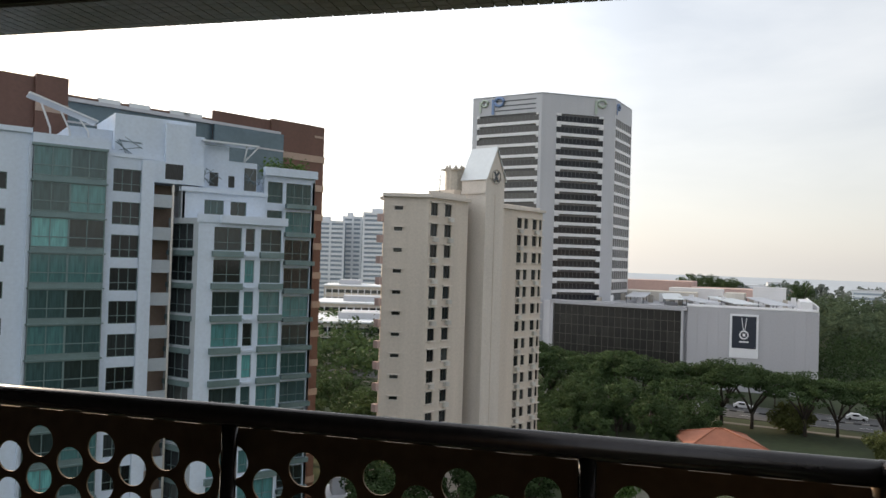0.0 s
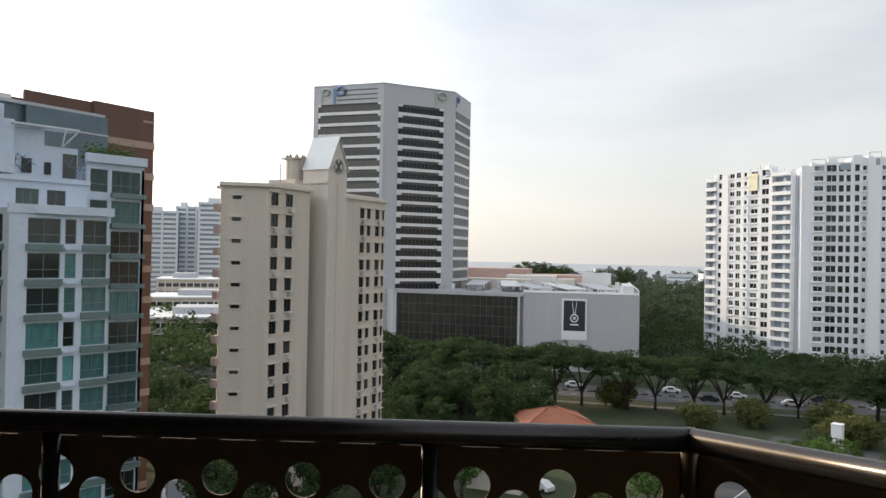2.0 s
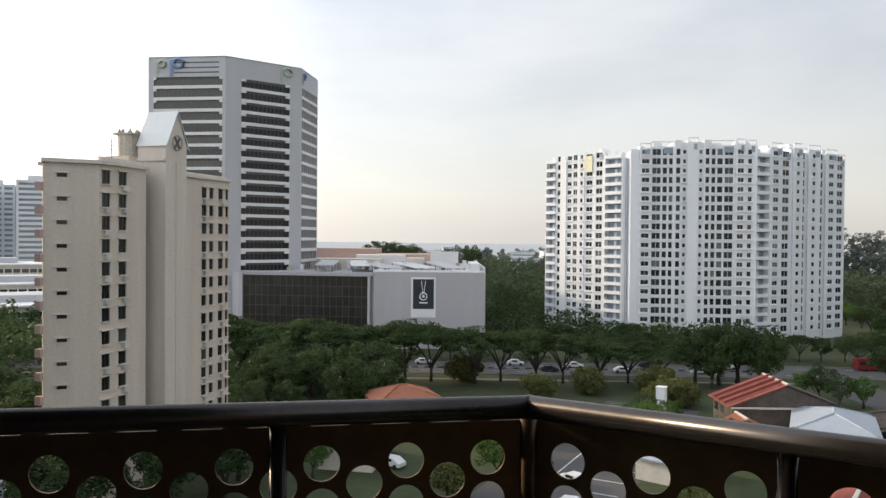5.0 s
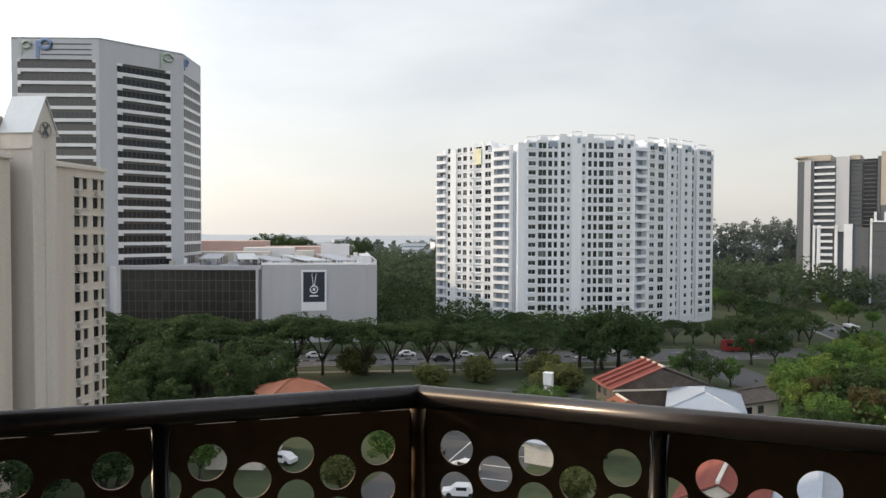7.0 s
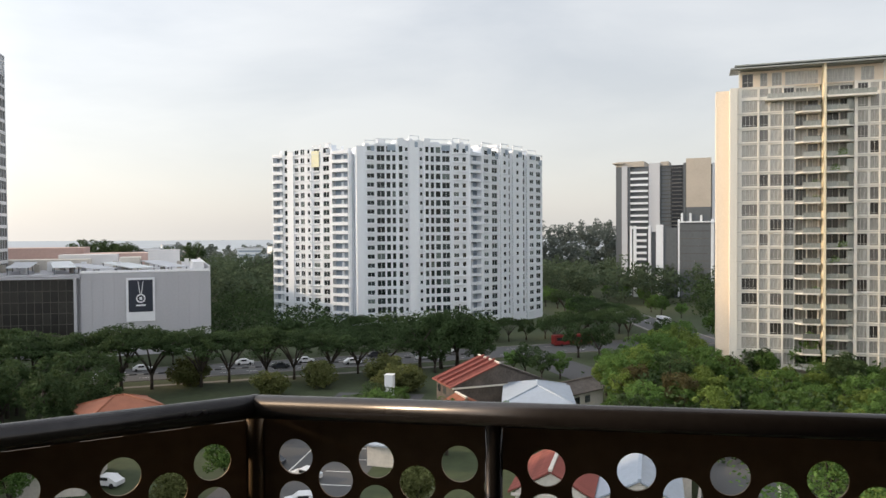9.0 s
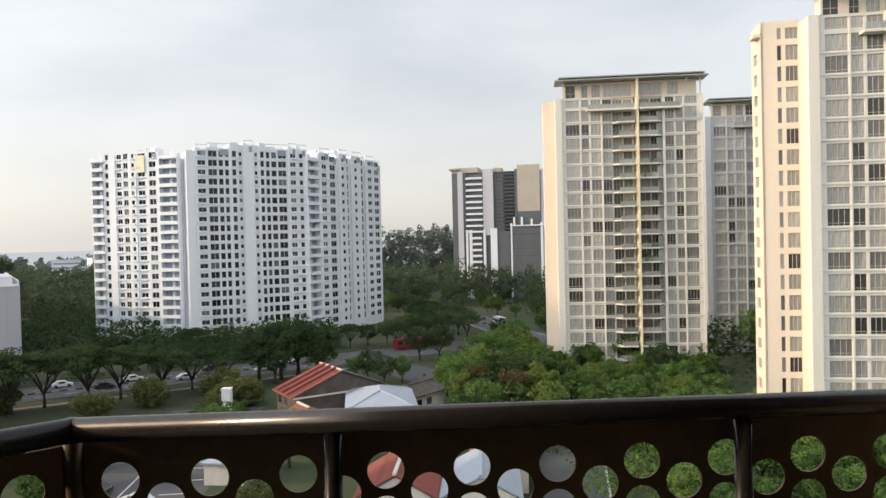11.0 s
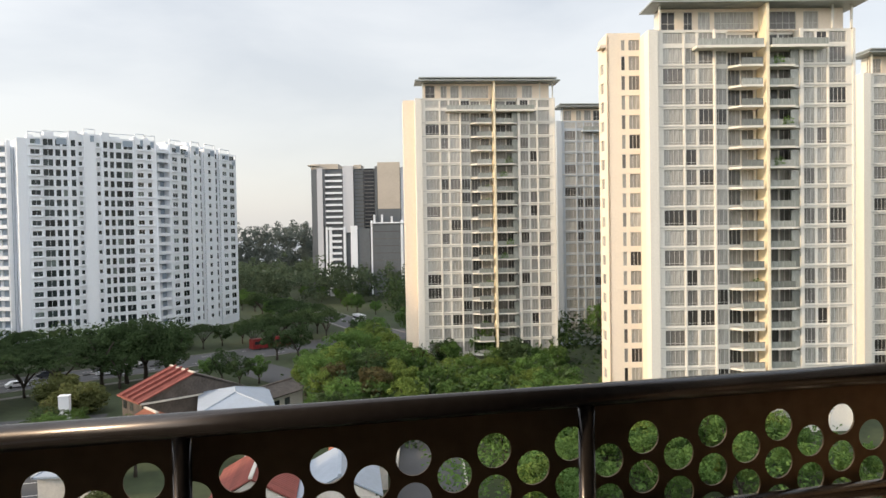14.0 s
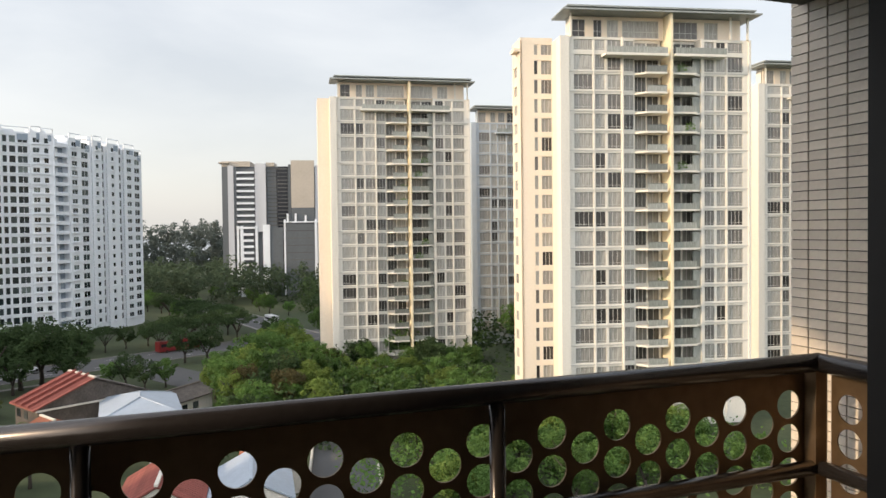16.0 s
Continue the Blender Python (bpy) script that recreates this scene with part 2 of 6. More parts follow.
M = dict(
    rail=surface("brown_enamelled_metal", (0.058, 0.052, 0.052), 0.24, 0.6, 0.25, 30, 2),
    panel=surface("bronze_sheet_metal", (0.20, 0.135, 0.08), 0.44, 0.72, 0.25, 18, 1.5),
    # dimness put into the colour: so little light bounces onto the railing panels
    dim_plaster=surface("darkened_plaster", (0.075, 0.07, 0.066), 0.85, 0, 0.12, 14, 0.8),
    tile=surface("beige_wall_tile", (0.68, 0.60, 0.51), 0.32, 0, 0.16, 26, 3, bump=0.25, each=0.10),
    soffit_tile=surface("grey_mosaic_tile", (0.46, 0.40, 0.39), 0.3, 0, 0.15, 26, 3, each=0.1),
    grout=surface("dark_grout", (0.12, 0.105, 0.095), 0.9, 0, 0.2, 20, 2),
    # darkened like the plaster, to hold back bounced light
    floor_tile=surface("balcony_floor_tile", (0.085, 0.075, 0.066), 0.5, 0, 0.15, 10, 1.2),
    frame_dark=surface("black_aluminium", (0.012, 0.011, 0.012), 0.5, 0.2, 0.2, 9, 1),
    blue_wall=surface("lavender_white_paint", (0.64, 0.72, 0.83), 0.7, 0, 0.06, 3, 0.5, streak=0.10),
    blue_trim=surface("grey_green_aluminium", (0.165, 0.235, 0.24), 0.4, 0.3, 0.15, 5, 0.7),
    blue_glass=panes("green_tinted_glass", [(0, (0.04, 0.085, 0.09)), (0.25, (0.07, 0.17, 0.175)), (0.42, (0.018, 0.032, 0.034)), (0.66, (0.09, 0.24, 0.245)), (0.80, (0.012, 0.016, 0.017)), (0.93, (0.14, 0.38, 0.38))], 0.08, 0.6),
    dark_glass=panes("dark_room_glass", [(0, (0.016, 0.020, 0.023)), (0.4, (0.032, 0.038, 0.042)), (0.65, (0.010, 0.012, 0.014)), (0.88, (0.075, 0.085, 0.085))], 0.12, 0.4),
    brown_wall=surface("brown_stone_cladding", (0.135, 0.068, 0.05), 0.6, 0, 0.15, 3, 0.4, streak=0.18),
    brown_band=surface("buff_stone_band", (0.40, 0.30, 0.24), 0.7, 0, 0.12, 3, 0.5),
    steel_blue=surface("blue_grey_metal_roof", (0.12, 0.17, 0.20), 0.4, 0.4, 0.15, 2, 0.3),
    white_steel=surface("white_painted_steel", (0.72, 0.74, 0.76), 0.5, 0, 0.08, 5, 0.6),
    cream_wall=surface("cream_render", (0.67, 0.595, 0.515), 0.8, 0, 0.06, 3, 0.5, streak=0.13),
    cream_trim=surface("pale_cream_trim", (0.68, 0.62, 0.555), 0.75, 0, 0.08, 4, 0.6, streak=0.12),
    metal_roof=surface("pale_metal_sheet", (0.66, 0.69, 0.70), 0.4, 0.1, 0.06, 2, 0.4),
    tank=surface("weathered_tank", (0.42, 0.39, 0.34), 0.8, 0, 0.2, 3, 0.6, streak=0.25),
    ac=surface("air_conditioner_casing", (0.60, 0.58, 0.54), 0.6, 0, 0.15, 7, 1, each=0.15),
    tower_wall=surface("light_grey_cladding", (0.50, 0.51, 0.54), 0.55, 0, 0.06, 2, 0.3, streak=0.08),
    tower_sill=surface("white_cladding_band", (0.74, 0.74, 0.75), 0.55, 0, 0.06, 2, 0.3),
    tower_band=panes("office_glass", [(0, (0.010, 0.012, 0.017)), (0.5, (0.014, 0.016, 0.022)), (0.8, (0.022, 0.024, 0.03))], 0.2, 0.3),
    tower_glass=panes("office_grey_glass", [(0, (0.075, 0.073, 0.07)), (0.4, (0.10, 0.095, 0.088)), (0.7, (0.05, 0.05, 0.05))], 0.3),
    logo_green=surface("green_sign", (0.42, 0.49, 0.42), 0.5),
    logo_blue=surface("blue_sign", (0.20, 0.29, 0.48), 0.5),
    mall_wall=surface("grey_panel_cladding", (0.46, 0.46, 0.49), 0.6, 0, 0.05, 2, 0.2, streak=0.07),
    mall_glass=panes("dark_bronze_glass", [(0, (0.022, 0.022, 0.021)), (0.5, (0.028, 0.027, 0.025)), (0.85, (0.036, 0.035, 0.032))], 0.3, 0.35),
    mall_mullion=surface("bronze_mullion", (0.11, 0.10, 0.09), 0.5, 0.2),
    poster=surface("dark_blue_poster", (0.022, 0.028, 0.045), 0.5, 0, 0.2, 2, 0.2),
    poster_white=surface("white_print", (0.80, 0.81, 0.84), 0.6, 0, 0.05),
    pink_wall=surface("pink_render", (0.55, 0.40, 0.36), 0.8, 0, 0.1, 1, 0.1),
    white_wall=surface("white_tower_paint", (0.80, 0.83, 0.87), 0.75, 0, 0.04, 2, 0.3, streak=0.05),
    white_glass=panes("green_grey_glass", [(0, (0.02, 0.028, 0.03)), (0.45, (0.045, 0.06, 0.062)), (0.75, (0.012, 0.015, 0.015)), (0.93, (0.14, 0.17, 0.16))], 0.12, 0.4),
    sign_yellow=surface("pale_yellow_board", (0.82, 0.80, 0.58), 0.6),
    condo_wall=surface("warm_white_paint", (0.70, 0.67, 0.605), 0.75, 0, 0.05, 3, 0.4, streak=0.08),
    # peach and yellow: low warm sun put into the side and divider colours
    condo_side=surface("sunlit_peach_paint", (0.76, 0.66, 0.54), 0.75, 0, 0.05, 3, 0.3, streak=0.07),
    condo_yellow=surface("sunlit_yellow_paint", (0.80, 0.70, 0.50), 0.75, 0, 0.05, 3, 0.4, streak=0.08),
    condo_roof=surface("grey_metal_canopy", (0.30, 0.32, 0.31), 0.5, 0.2, 0.12, 2, 0.4),
    condo_frame=surface("pale_window_frame", (0.52, 0.50, 0.46), 0.5, 0, 0.06),
    condo_glass=panes("glass_over_blinds", [(0, (0.36, 0.345, 0.31)), (0.22, (0.28, 0.27, 0.25)), (0.42, (0.42, 0.405, 0.37)), (0.62, (0.33, 0.32, 0.29)), (0.72, (0.15, 0.14, 0.13)), (0.85, (0.04, 0.037, 0.035))], 0.2),
    balcony_glass=panes("balcony_glass", [(0, (0.26, 0.275, 0.25)), (0.5, (0.34, 0.35, 0.32)), (0.8, (0.17, 0.18, 0.165))], 0.2),
    bay_glass=panes("glass_behind_balconies", [(0, (0.10, 0.10, 0.09)), (0.3, (0.20, 0.195, 0.175)), (0.55, (0.05, 0.05, 0.046)), (0.8, (0.30, 0.29, 0.26))], 0.2),
    # darker copy of the wall paints, with shade put into the colour
    blue_shade=surface("shaded_blue_grey_paint", (0.42, 0.46, 0.50), 0.7, 0, 0.08, 3, 0.4),
    far_dark=surface("charcoal_cladding", (0.10, 0.11, 0.12), 0.5, 0, 0.15, 1, 0.15, streak=0.15),
    far_beige=surface("beige_cladding", (0.44, 0.39, 0.33), 0.7, 0, 0.08, 1, 0.15),
    far_white=surface("far_white_paint", (0.72, 0.75, 0.79), 0.75, 0, 0.05, 1, 0.1),
    far_band=surface("grey_blue_recess", (0.30, 0.36, 0.43), 0.6, 0, 0.1, 1, 0.1),
    roof_red=surface("red_clay_tile", (0.25, 0.072, 0.056), 0.75, 0, 0.25, 4, 0.6, each=0.12),
    roof_orange=surface("orange_clay_tile", (0.34, 0.125, 0.07), 0.75, 0, 0.2, 4, 0.6, each=0.1),
    roof_old=surface("weathered_dark_roof", (0.10, 0.085, 0.075), 0.9, 0, 0.45, 3, 0.5),
    roof_grey=surface("pale_grey_sheet_roof", (0.36, 0.41, 0.48), 0.5, 0.05, 0.1, 2, 0.4),
    house_wall=surface("off_white_render", (0.62, 0.58, 0.52), 0.85, 0, 0.12, 3, 0.6, streak=0.15),
    asphalt=surface("asphalt", (0.085, 0.085, 0.088), 0.9, 0, 0.15, 3, 0.12),
    paving=surface("pale_paving", (0.22, 0.21, 0.195), 0.9, 0, 0.15, 3, 0.3),
    paint=surface("white_road_paint", (0.68, 0.68, 0.66), 0.8, 0, 0.15, 3, 0.4),
    kerb_black=surface("black_kerb_paint", (0.03, 0.03, 0.03), 0.9),
    grass=surface("grass", (0.042, 0.058, 0.022), 0.95, 0, 0.35, 0.6, 0.03),
    bark=surface("grey_brown_bark", (0.055, 0.044, 0.036), 0.95, 0, 0.3, 6, 1, bump=0.6),
    leaf_dark=foliage("dark_green_leaves", (0.066, 0.104, 0.044), 0.6, 0, 0.4, 0.5, 0.12, each=0.15, spec=0.08),
    leaf_mid=foliage("green_leaves", (0.115, 0.20, 0.055), 0.6, 0, 0.4, 0.5, 0.12, each=0.22, spec=0.1),
    leaf_lime=foliage("yellow_green_leaves", (0.18, 0.25, 0.062), 0.6, 0, 0.35, 0.6, 0.15, each=0.18, spec=0.1),
    leaf_dry=foliage("brownish_leaves", (0.12, 0.105, 0.045), 0.7, 0, 0.35, 0.6, 0.15, each=0.2, spec=0.2),
    # far leaves paler and greyer: distance haze put into the colour
    leaf_far=foliage("haze_tinted_far_leaves", (0.15, 0.175, 0.16), 0.8, 0, 0.3, 0.1, 0.02, spec=0.05),
    leaf_wood=foliage("haze_tinted_green_leaves", (0.088, 0.12, 0.074), 0.8, 0, 0.35, 0.2, 0.03, spec=0.05),
    leaf_olive=foliage("olive_leaves", (0.13, 0.145, 0.055), 0.7, 0, 0.3, 0.6, 0.15, each=0.12, spec=0.1),
    bronze_frame=surface("dark_bronze_frame", (0.05, 0.045, 0.04), 0.5, 0.2, 0.15, 6, 1),
    bus_red=surface("red_bus_paint", (0.20, 0.022, 0.022), 0.35),
    bus_white=surface("white_vehicle_paint", (0.72, 0.73, 0.75), 0.35, each=0.1),
    car_dark=surface("dark_car_paint", (0.05, 0.055, 0.065), 0.25, 0.3),
    car_glass=surface("car_glass", (0.02, 0.022, 0.025), 0.1),
    rubber=surface("rubber", (0.02, 0.02, 0.02), 0.9),
)


# ---- mesh helpers ----
def thing(name, m, label, category, group="", kind=""):
    ob = new(name)
    ob.empty_display_size = 0.5
    ob.matrix_basis = m
    return tagged(ob, label, category, group, kind)


def mesh_of(name, verts, faces, mat, smooth=False):
    me = bpy.data.meshes.new(name)
    me.from_pydata(verts, [], faces)
    me.materials.append(mat)
    if smooth:
        me.polygons.foreach_set("use_smooth", [True] * len(me.polygons))
    return me


def put(name, me, parent=None, m=None, label=""):
    ob = new(name, me)
    if parent:
        ob.parent = parent
    if m is not None:
        ob.matrix_basis = m
    if label:
        ob["label"] = label
    return ob


BOX = ((0, 2, 3, 1), (4, 5, 7, 6), (0, 1, 5, 4), (2, 6, 7, 3), (0, 4, 6, 2), (1, 3, 7, 5))


def box_mesh(name, boxes, mat):
    """One mesh of boxes given as x0, x1, y0, y1, z0, z1."""
    vs, fs = [], []
    for x0, x1, y0, y1, z0, z1 in boxes:
        o = len(vs)
        vs += [(x, y, z) for z in (z0, z1) for y in (y0, y1) for x in (x0, x1)]
        fs += [tuple(o + i for i in f) for f in BOX]
    return mesh_of(name, vs, fs, mat)


SINGLE = {"pier", "sunshade", "corner_post", "fin", "pilaster", "parapet", "end_pier", "canopy_post", "roof_house", "hut", "tier", "penthouse", "penthouse_window",
          "tier_window", "crown", "stone_band", "balcony_glass", "column", "window", "sky_balcony", "roof_kerb", "roof_ledge", "verge", "portal_frame", "louvre", "roof_rib"}


def boxes(name, bx, mat, parent=None, label="", m=None):
    """One object of the boxes given, or one for each where they are pieces of their own."""
    if parent and name in SINGLE:
        return [put(name, box_mesh(name, [b], mat), parent, m, label) for b in bx][-1]
    return put(name, box_mesh(name, bx, mat), parent, m, label)


def prism_mesh(name, pts, z0, z1, mat):
    n = len(pts)
    vs = [(x, y, z0) for x, y in pts] + [(x, y, z1) for x, y in pts]
    fs = [(i, (i + 1) % n, n + (i + 1) % n, n + i) for i in range(n)] + [tuple(range(n, 2 * n)), tuple(range(n - 1, -1, -1))]
    return mesh_of(name, vs, fs, mat)


def part(name, bm, material, parent, label=""):
    me = bpy.data.meshes.new(name)
    bm.to_mesh(me)
    bm.free()
    me.materials.append(material)
    return put(name, me, parent, None, label)


def tube_mesh(name, pts, r, mat, sides=12, taper=None):
    """A round bar along points; taper: its radius at each point."""
    vs, fs = [], []
    P = [Vector(p) for p in pts]
    for i, p in enumerate(P):
        d = (P[min(i + 1, len(P) - 1)] - P[max(i - 1, 0)]).normalized()
        a = d.cross(Vector((0, 0, 1)) if abs(d.z) < 0.9 else Vector((1, 0, 0))).normalized()
        b = d.cross(a)
        rr = taper[i] if taper else r
        vs += [tuple(p + (a * math.cos(k * math.tau / sides) + b * math.sin(k * math.tau / sides)) * rr) for k in range(sides)]
    for i in range(len(P) - 1):
        for k in range(sides):
            fs.append((i * sides + k, i * sides + (k + 1) % sides, (i + 1) * sides + (k + 1) % sides, (i + 1) * sides + k))
    fs += [tuple(range(sides - 1, -1, -1)), tuple(range((len(P) - 1) * sides, len(P) * sides))]
    return mesh_of(name, vs, fs, mat, True)


WINDOWS = {}


def window_meshes(w, h, nv, nh, fmat, gmat, bar=0.06, sill=0.0, hood=0.0, low=0.7, trim=None):
    """Frame with nv panes across and nh up, and the glass behind it; origin at the middle of its foot."""
    key = (round(w, 2), round(h, 2), nv, nh, fmat.name, gmat.name, sill, hood, low)
    if key not in WINDOWS:
        xs = [-w / 2, -w / 2 + bar] + [c for i in range(1, nv) for c in (-w / 2 + w * i / nv - bar / 2, -w / 2 + w * i / nv + bar / 2)] + [w / 2 - bar, w / 2]
        zs = [0, bar] + [c for i in range(1, nh) for c in (h * i / nh * low - bar / 2, h * i / nh * low + bar / 2)] + [h - bar, h]
        nx, nz = len(xs), len(zs)
        vs = [(x, y, z) for y in (0.0, 0.1) for z in zs for x in xs]
        solid = lambda i, k: 0 <= i < nx - 1 and 0 <= k < nz - 1 and (i % 2 == 0 or k % 2 == 0)
        at = lambda y, i, k: y * nx * nz + k * nx + i
        fs = []
        for i in range(nx - 1):
            for k in range(nz - 1):
                if solid(i, k):
                    fs += [(at(0, i, k), at(0, i + 1, k), at(0, i + 1, k + 1), at(0, i, k + 1)), (at(1, i, k), at(1, i, k + 1), at(1, i + 1, k + 1), at(1, i + 1, k))]
                    if not solid(i - 1, k):
                        fs.append((at(0, i, k), at(0, i, k + 1), at(1, i, k + 1), at(1, i, k)))
                    if not solid(i + 1, k):
                        fs.append((at(0, i + 1, k), at(1, i + 1, k), at(1, i + 1, k + 1), at(0, i + 1, k + 1)))
                    if not solid(i, k - 1):
                        fs.append((at(0, i, k), at(1, i, k), at(1, i + 1, k), at(0, i + 1, k)))
                    if not solid(i, k + 1):
                        fs.append((at(0, i, k + 1), at(0, i + 1, k + 1), at(1, i + 1, k + 1), at(1, i, k + 1)))
        extra = []
        if sill:
            extra.append(("sill", box_mesh("sill", [(-w / 2 - 0.12, w / 2 + 0.12, -sill, -0.16, -0.14, 0), (-w / 2 - 0.12, w / 2 + 0.12, -0.16, -0.15, -0.14, 0)][:1], trim or fmat)))
        if hood:
            extra.append(("hood", box_mesh("hood", [(-w / 2 - 0.25, w / 2 + 0.25, -hood - 0.15, -0.15, h, h + 0.14)], trim or fmat)))
        WINDOWS[key] = (mesh_of("window", vs, fs, fmat), box_mesh("pane", [(-w / 2 + 0.02, w / 2 - 0.02, 0.05, 0.07, 0.02, h - 0.02)], gmat), extra)
    return WINDOWS[key]


def grid_wall(parent, mat, x0, x1, z0, z1, cols, rows, thick=0.35, y=0.0, turn=0.0, at=(0, 0), name="wall", core=None, label=""):
    """A wall along x with openings at cols (from, to) and rows (from, to): piers, and spandrels between the openings."""
    b, left = [], x0
    for a, c in cols:
        if a > left:
            b.append((left, a, y, y + thick, z0, z1))
        zz = z0
        for r0, r1 in sorted(rows):
            if r0 > zz:
                b.append((a, c, y, y + thick, zz, r0))
            zz = r1
        if z1 > zz:
            b.append((a, c, y, y + thick, zz, z1))
        left = c
    if x1 > left:
        b.append((left, x1, y, y + thick, z0, z1))
    m = pose(at[0], at[1], 0, 0, 0, turn)
    ob = boxes(name, b, mat, parent, label, m)
    if core:
        boxes("core", [(x0 + 0.02, x1 - 0.02, y + thick, y + thick + 0.1, z0, z1 - 0.05)], core, parent, "", m)
    return ob


def face(parent, wall, at, turn, x0, x1, z0, z1, cols, rows, fmat, gmat, nh=2, recess=0.15, thick=0.35, core=None, label="", **kw):
    """A wall with a window in each opening; cols: (from, to, panes across)."""
    m = pose(at[0], at[1], 0, 0, 0, turn)
    ob = grid_wall(parent, wall, x0, x1, z0, z1, [c[:2] for c in cols], rows, thick, 0, turn, at, core=core, label=label)
    for a, c, nv in cols:
        for r0, r1 in rows:
            f, g, extra = window_meshes(c - a, r1 - r0, nv, nh, fmat, gmat, **kw)
            w = put("window", f, parent, m @ pose((a + c) / 2, recess, r0))
            put("pane", g, w)
            for nm, me in extra:
                put(nm, me, w)
    return ob


def levels(first, step, n, h):
    return [(first - k * step, first - k * step + h) for k in range(n)]


# ---- ground and roads ----
tagged(put("ground", mesh_of("ground", [(-2500, -2500, 0), (4000, -2500, 0), (4000, 3500, 0), (-2500, 3500, 0)], [(0, 1, 2, 3)], M["grass"])), "dark grass and earth between the buildings", "ground", kind="structure")
ROAD = pose(145, 110, 0, 0, 0, -61.6)  # along the avenue; its near kerb is y = 0


def strip(name, mat, bx, label, m=ROAD, category="road"):
    return tagged(boxes(name, bx, mat, None, "", m), label, category, kind="structure")


strip("road", M["asphalt"], [(-200, 210, 0.2, 16.5, -0.3, 0.03)], "grey asphalt avenue with white lane marks")
strip("kerb", M["paving"], [(-200, 106, -0.15, 0.15, -0.3, 0.15), (122, 210, -0.15, 0.15, -0.3, 0.15), (-200, 96, 8.0, 8.9, -0.3, 0.18), (-200, 146, 16.5, 16.8, -0.3, 0.15)], "pale concrete kerbs along the avenue", category="kerb")
strip("kerb_marks", M["kerb_black"], [(-60 + 3.2 * k, -58.4 + 3.2 * k, 7.96, 8.94, 0.0, 0.24) for k in range(50)], "black painted blocks on the median kerb", category="kerb")
strip("pavement", M["paving"], [(-200, 105, -7.4, -5.6, -0.3, 0.02)], "pale footpath under the rain trees", category="pavement")
strip("lane_marks", M["paint"], [(-80 + 6 * k, -77.5 + 6 * k, yy, yy + 0.18, 0.02, 0.035) for k in range(36) for yy in (4.0, 12.6)], "broken white lane lines on the avenue", category="road")
SIDE = pose(229, -32, 0, 0, 0, 12.4)
strip("side_road", M["asphalt"], [(-8, 200, -13, -0.6, -0.3, 0.045)], "asphalt side road leading away from the junction", SIDE)
strip("side_kerb", M["paving"], [(4, 200, -13.6, -13, -0.3, 0.15), (4, 200, -0.6, 0.5, -0.3, 0.15)], "pale kerbs along the side road", SIDE, "kerb")
strip("side_marks", M["paint"], [(10 + 5 * k, 12.5 + 5 * k, -7.1, -6.9, 0.03, 0.055) for k in range(34)], "white lane line on the side road", SIDE)
strip("junction_road", M["asphalt"], [(108, 120, -46, 0.2, -0.3, 0.025)], "grey asphalt lane joining the avenue", ROAD)
LANE = pose(86, 36, 0, 0, 0, 2)
strip("lane", M["asphalt"], [(-14, 62, -9, 9, -0.3, 0.02)], "grey asphalt lane between the houses", LANE)
strip("lane_lines", M["paint"], [(-10 + 5.5 * k, -9.8 + 5.5 * k, -8, -3, 0.01, 0.03) for k in range(10)] + [(-14, 60, 2.0, 2.2, 0.01, 0.03)], "white parking lines on the lane", LANE)
YARD = pose(92, -20, 0, 0, 0, -12)
strip("access_road", M["asphalt"], [(-40, 46, -4.5, 4.5, -0.3, 0.02)], "pale concrete access road below the trees", YARD)
strip("access_kerb", M["house_wall"], [(-40, 46, 4.5, 4.8, -0.3, 0.9), (-40, 46, -4.8, -4.5, -0.3, 0.2)], "low pale wall beside the access road", YARD, "wall")


# ---- balcony ----
C, E_, U = Vector((1.959, 0.867)), Vector((1.967, -2.165)), Vector((-0.637, 0.771))
L_ = C + U * 4.75
TOP = FLOOR + 1.10


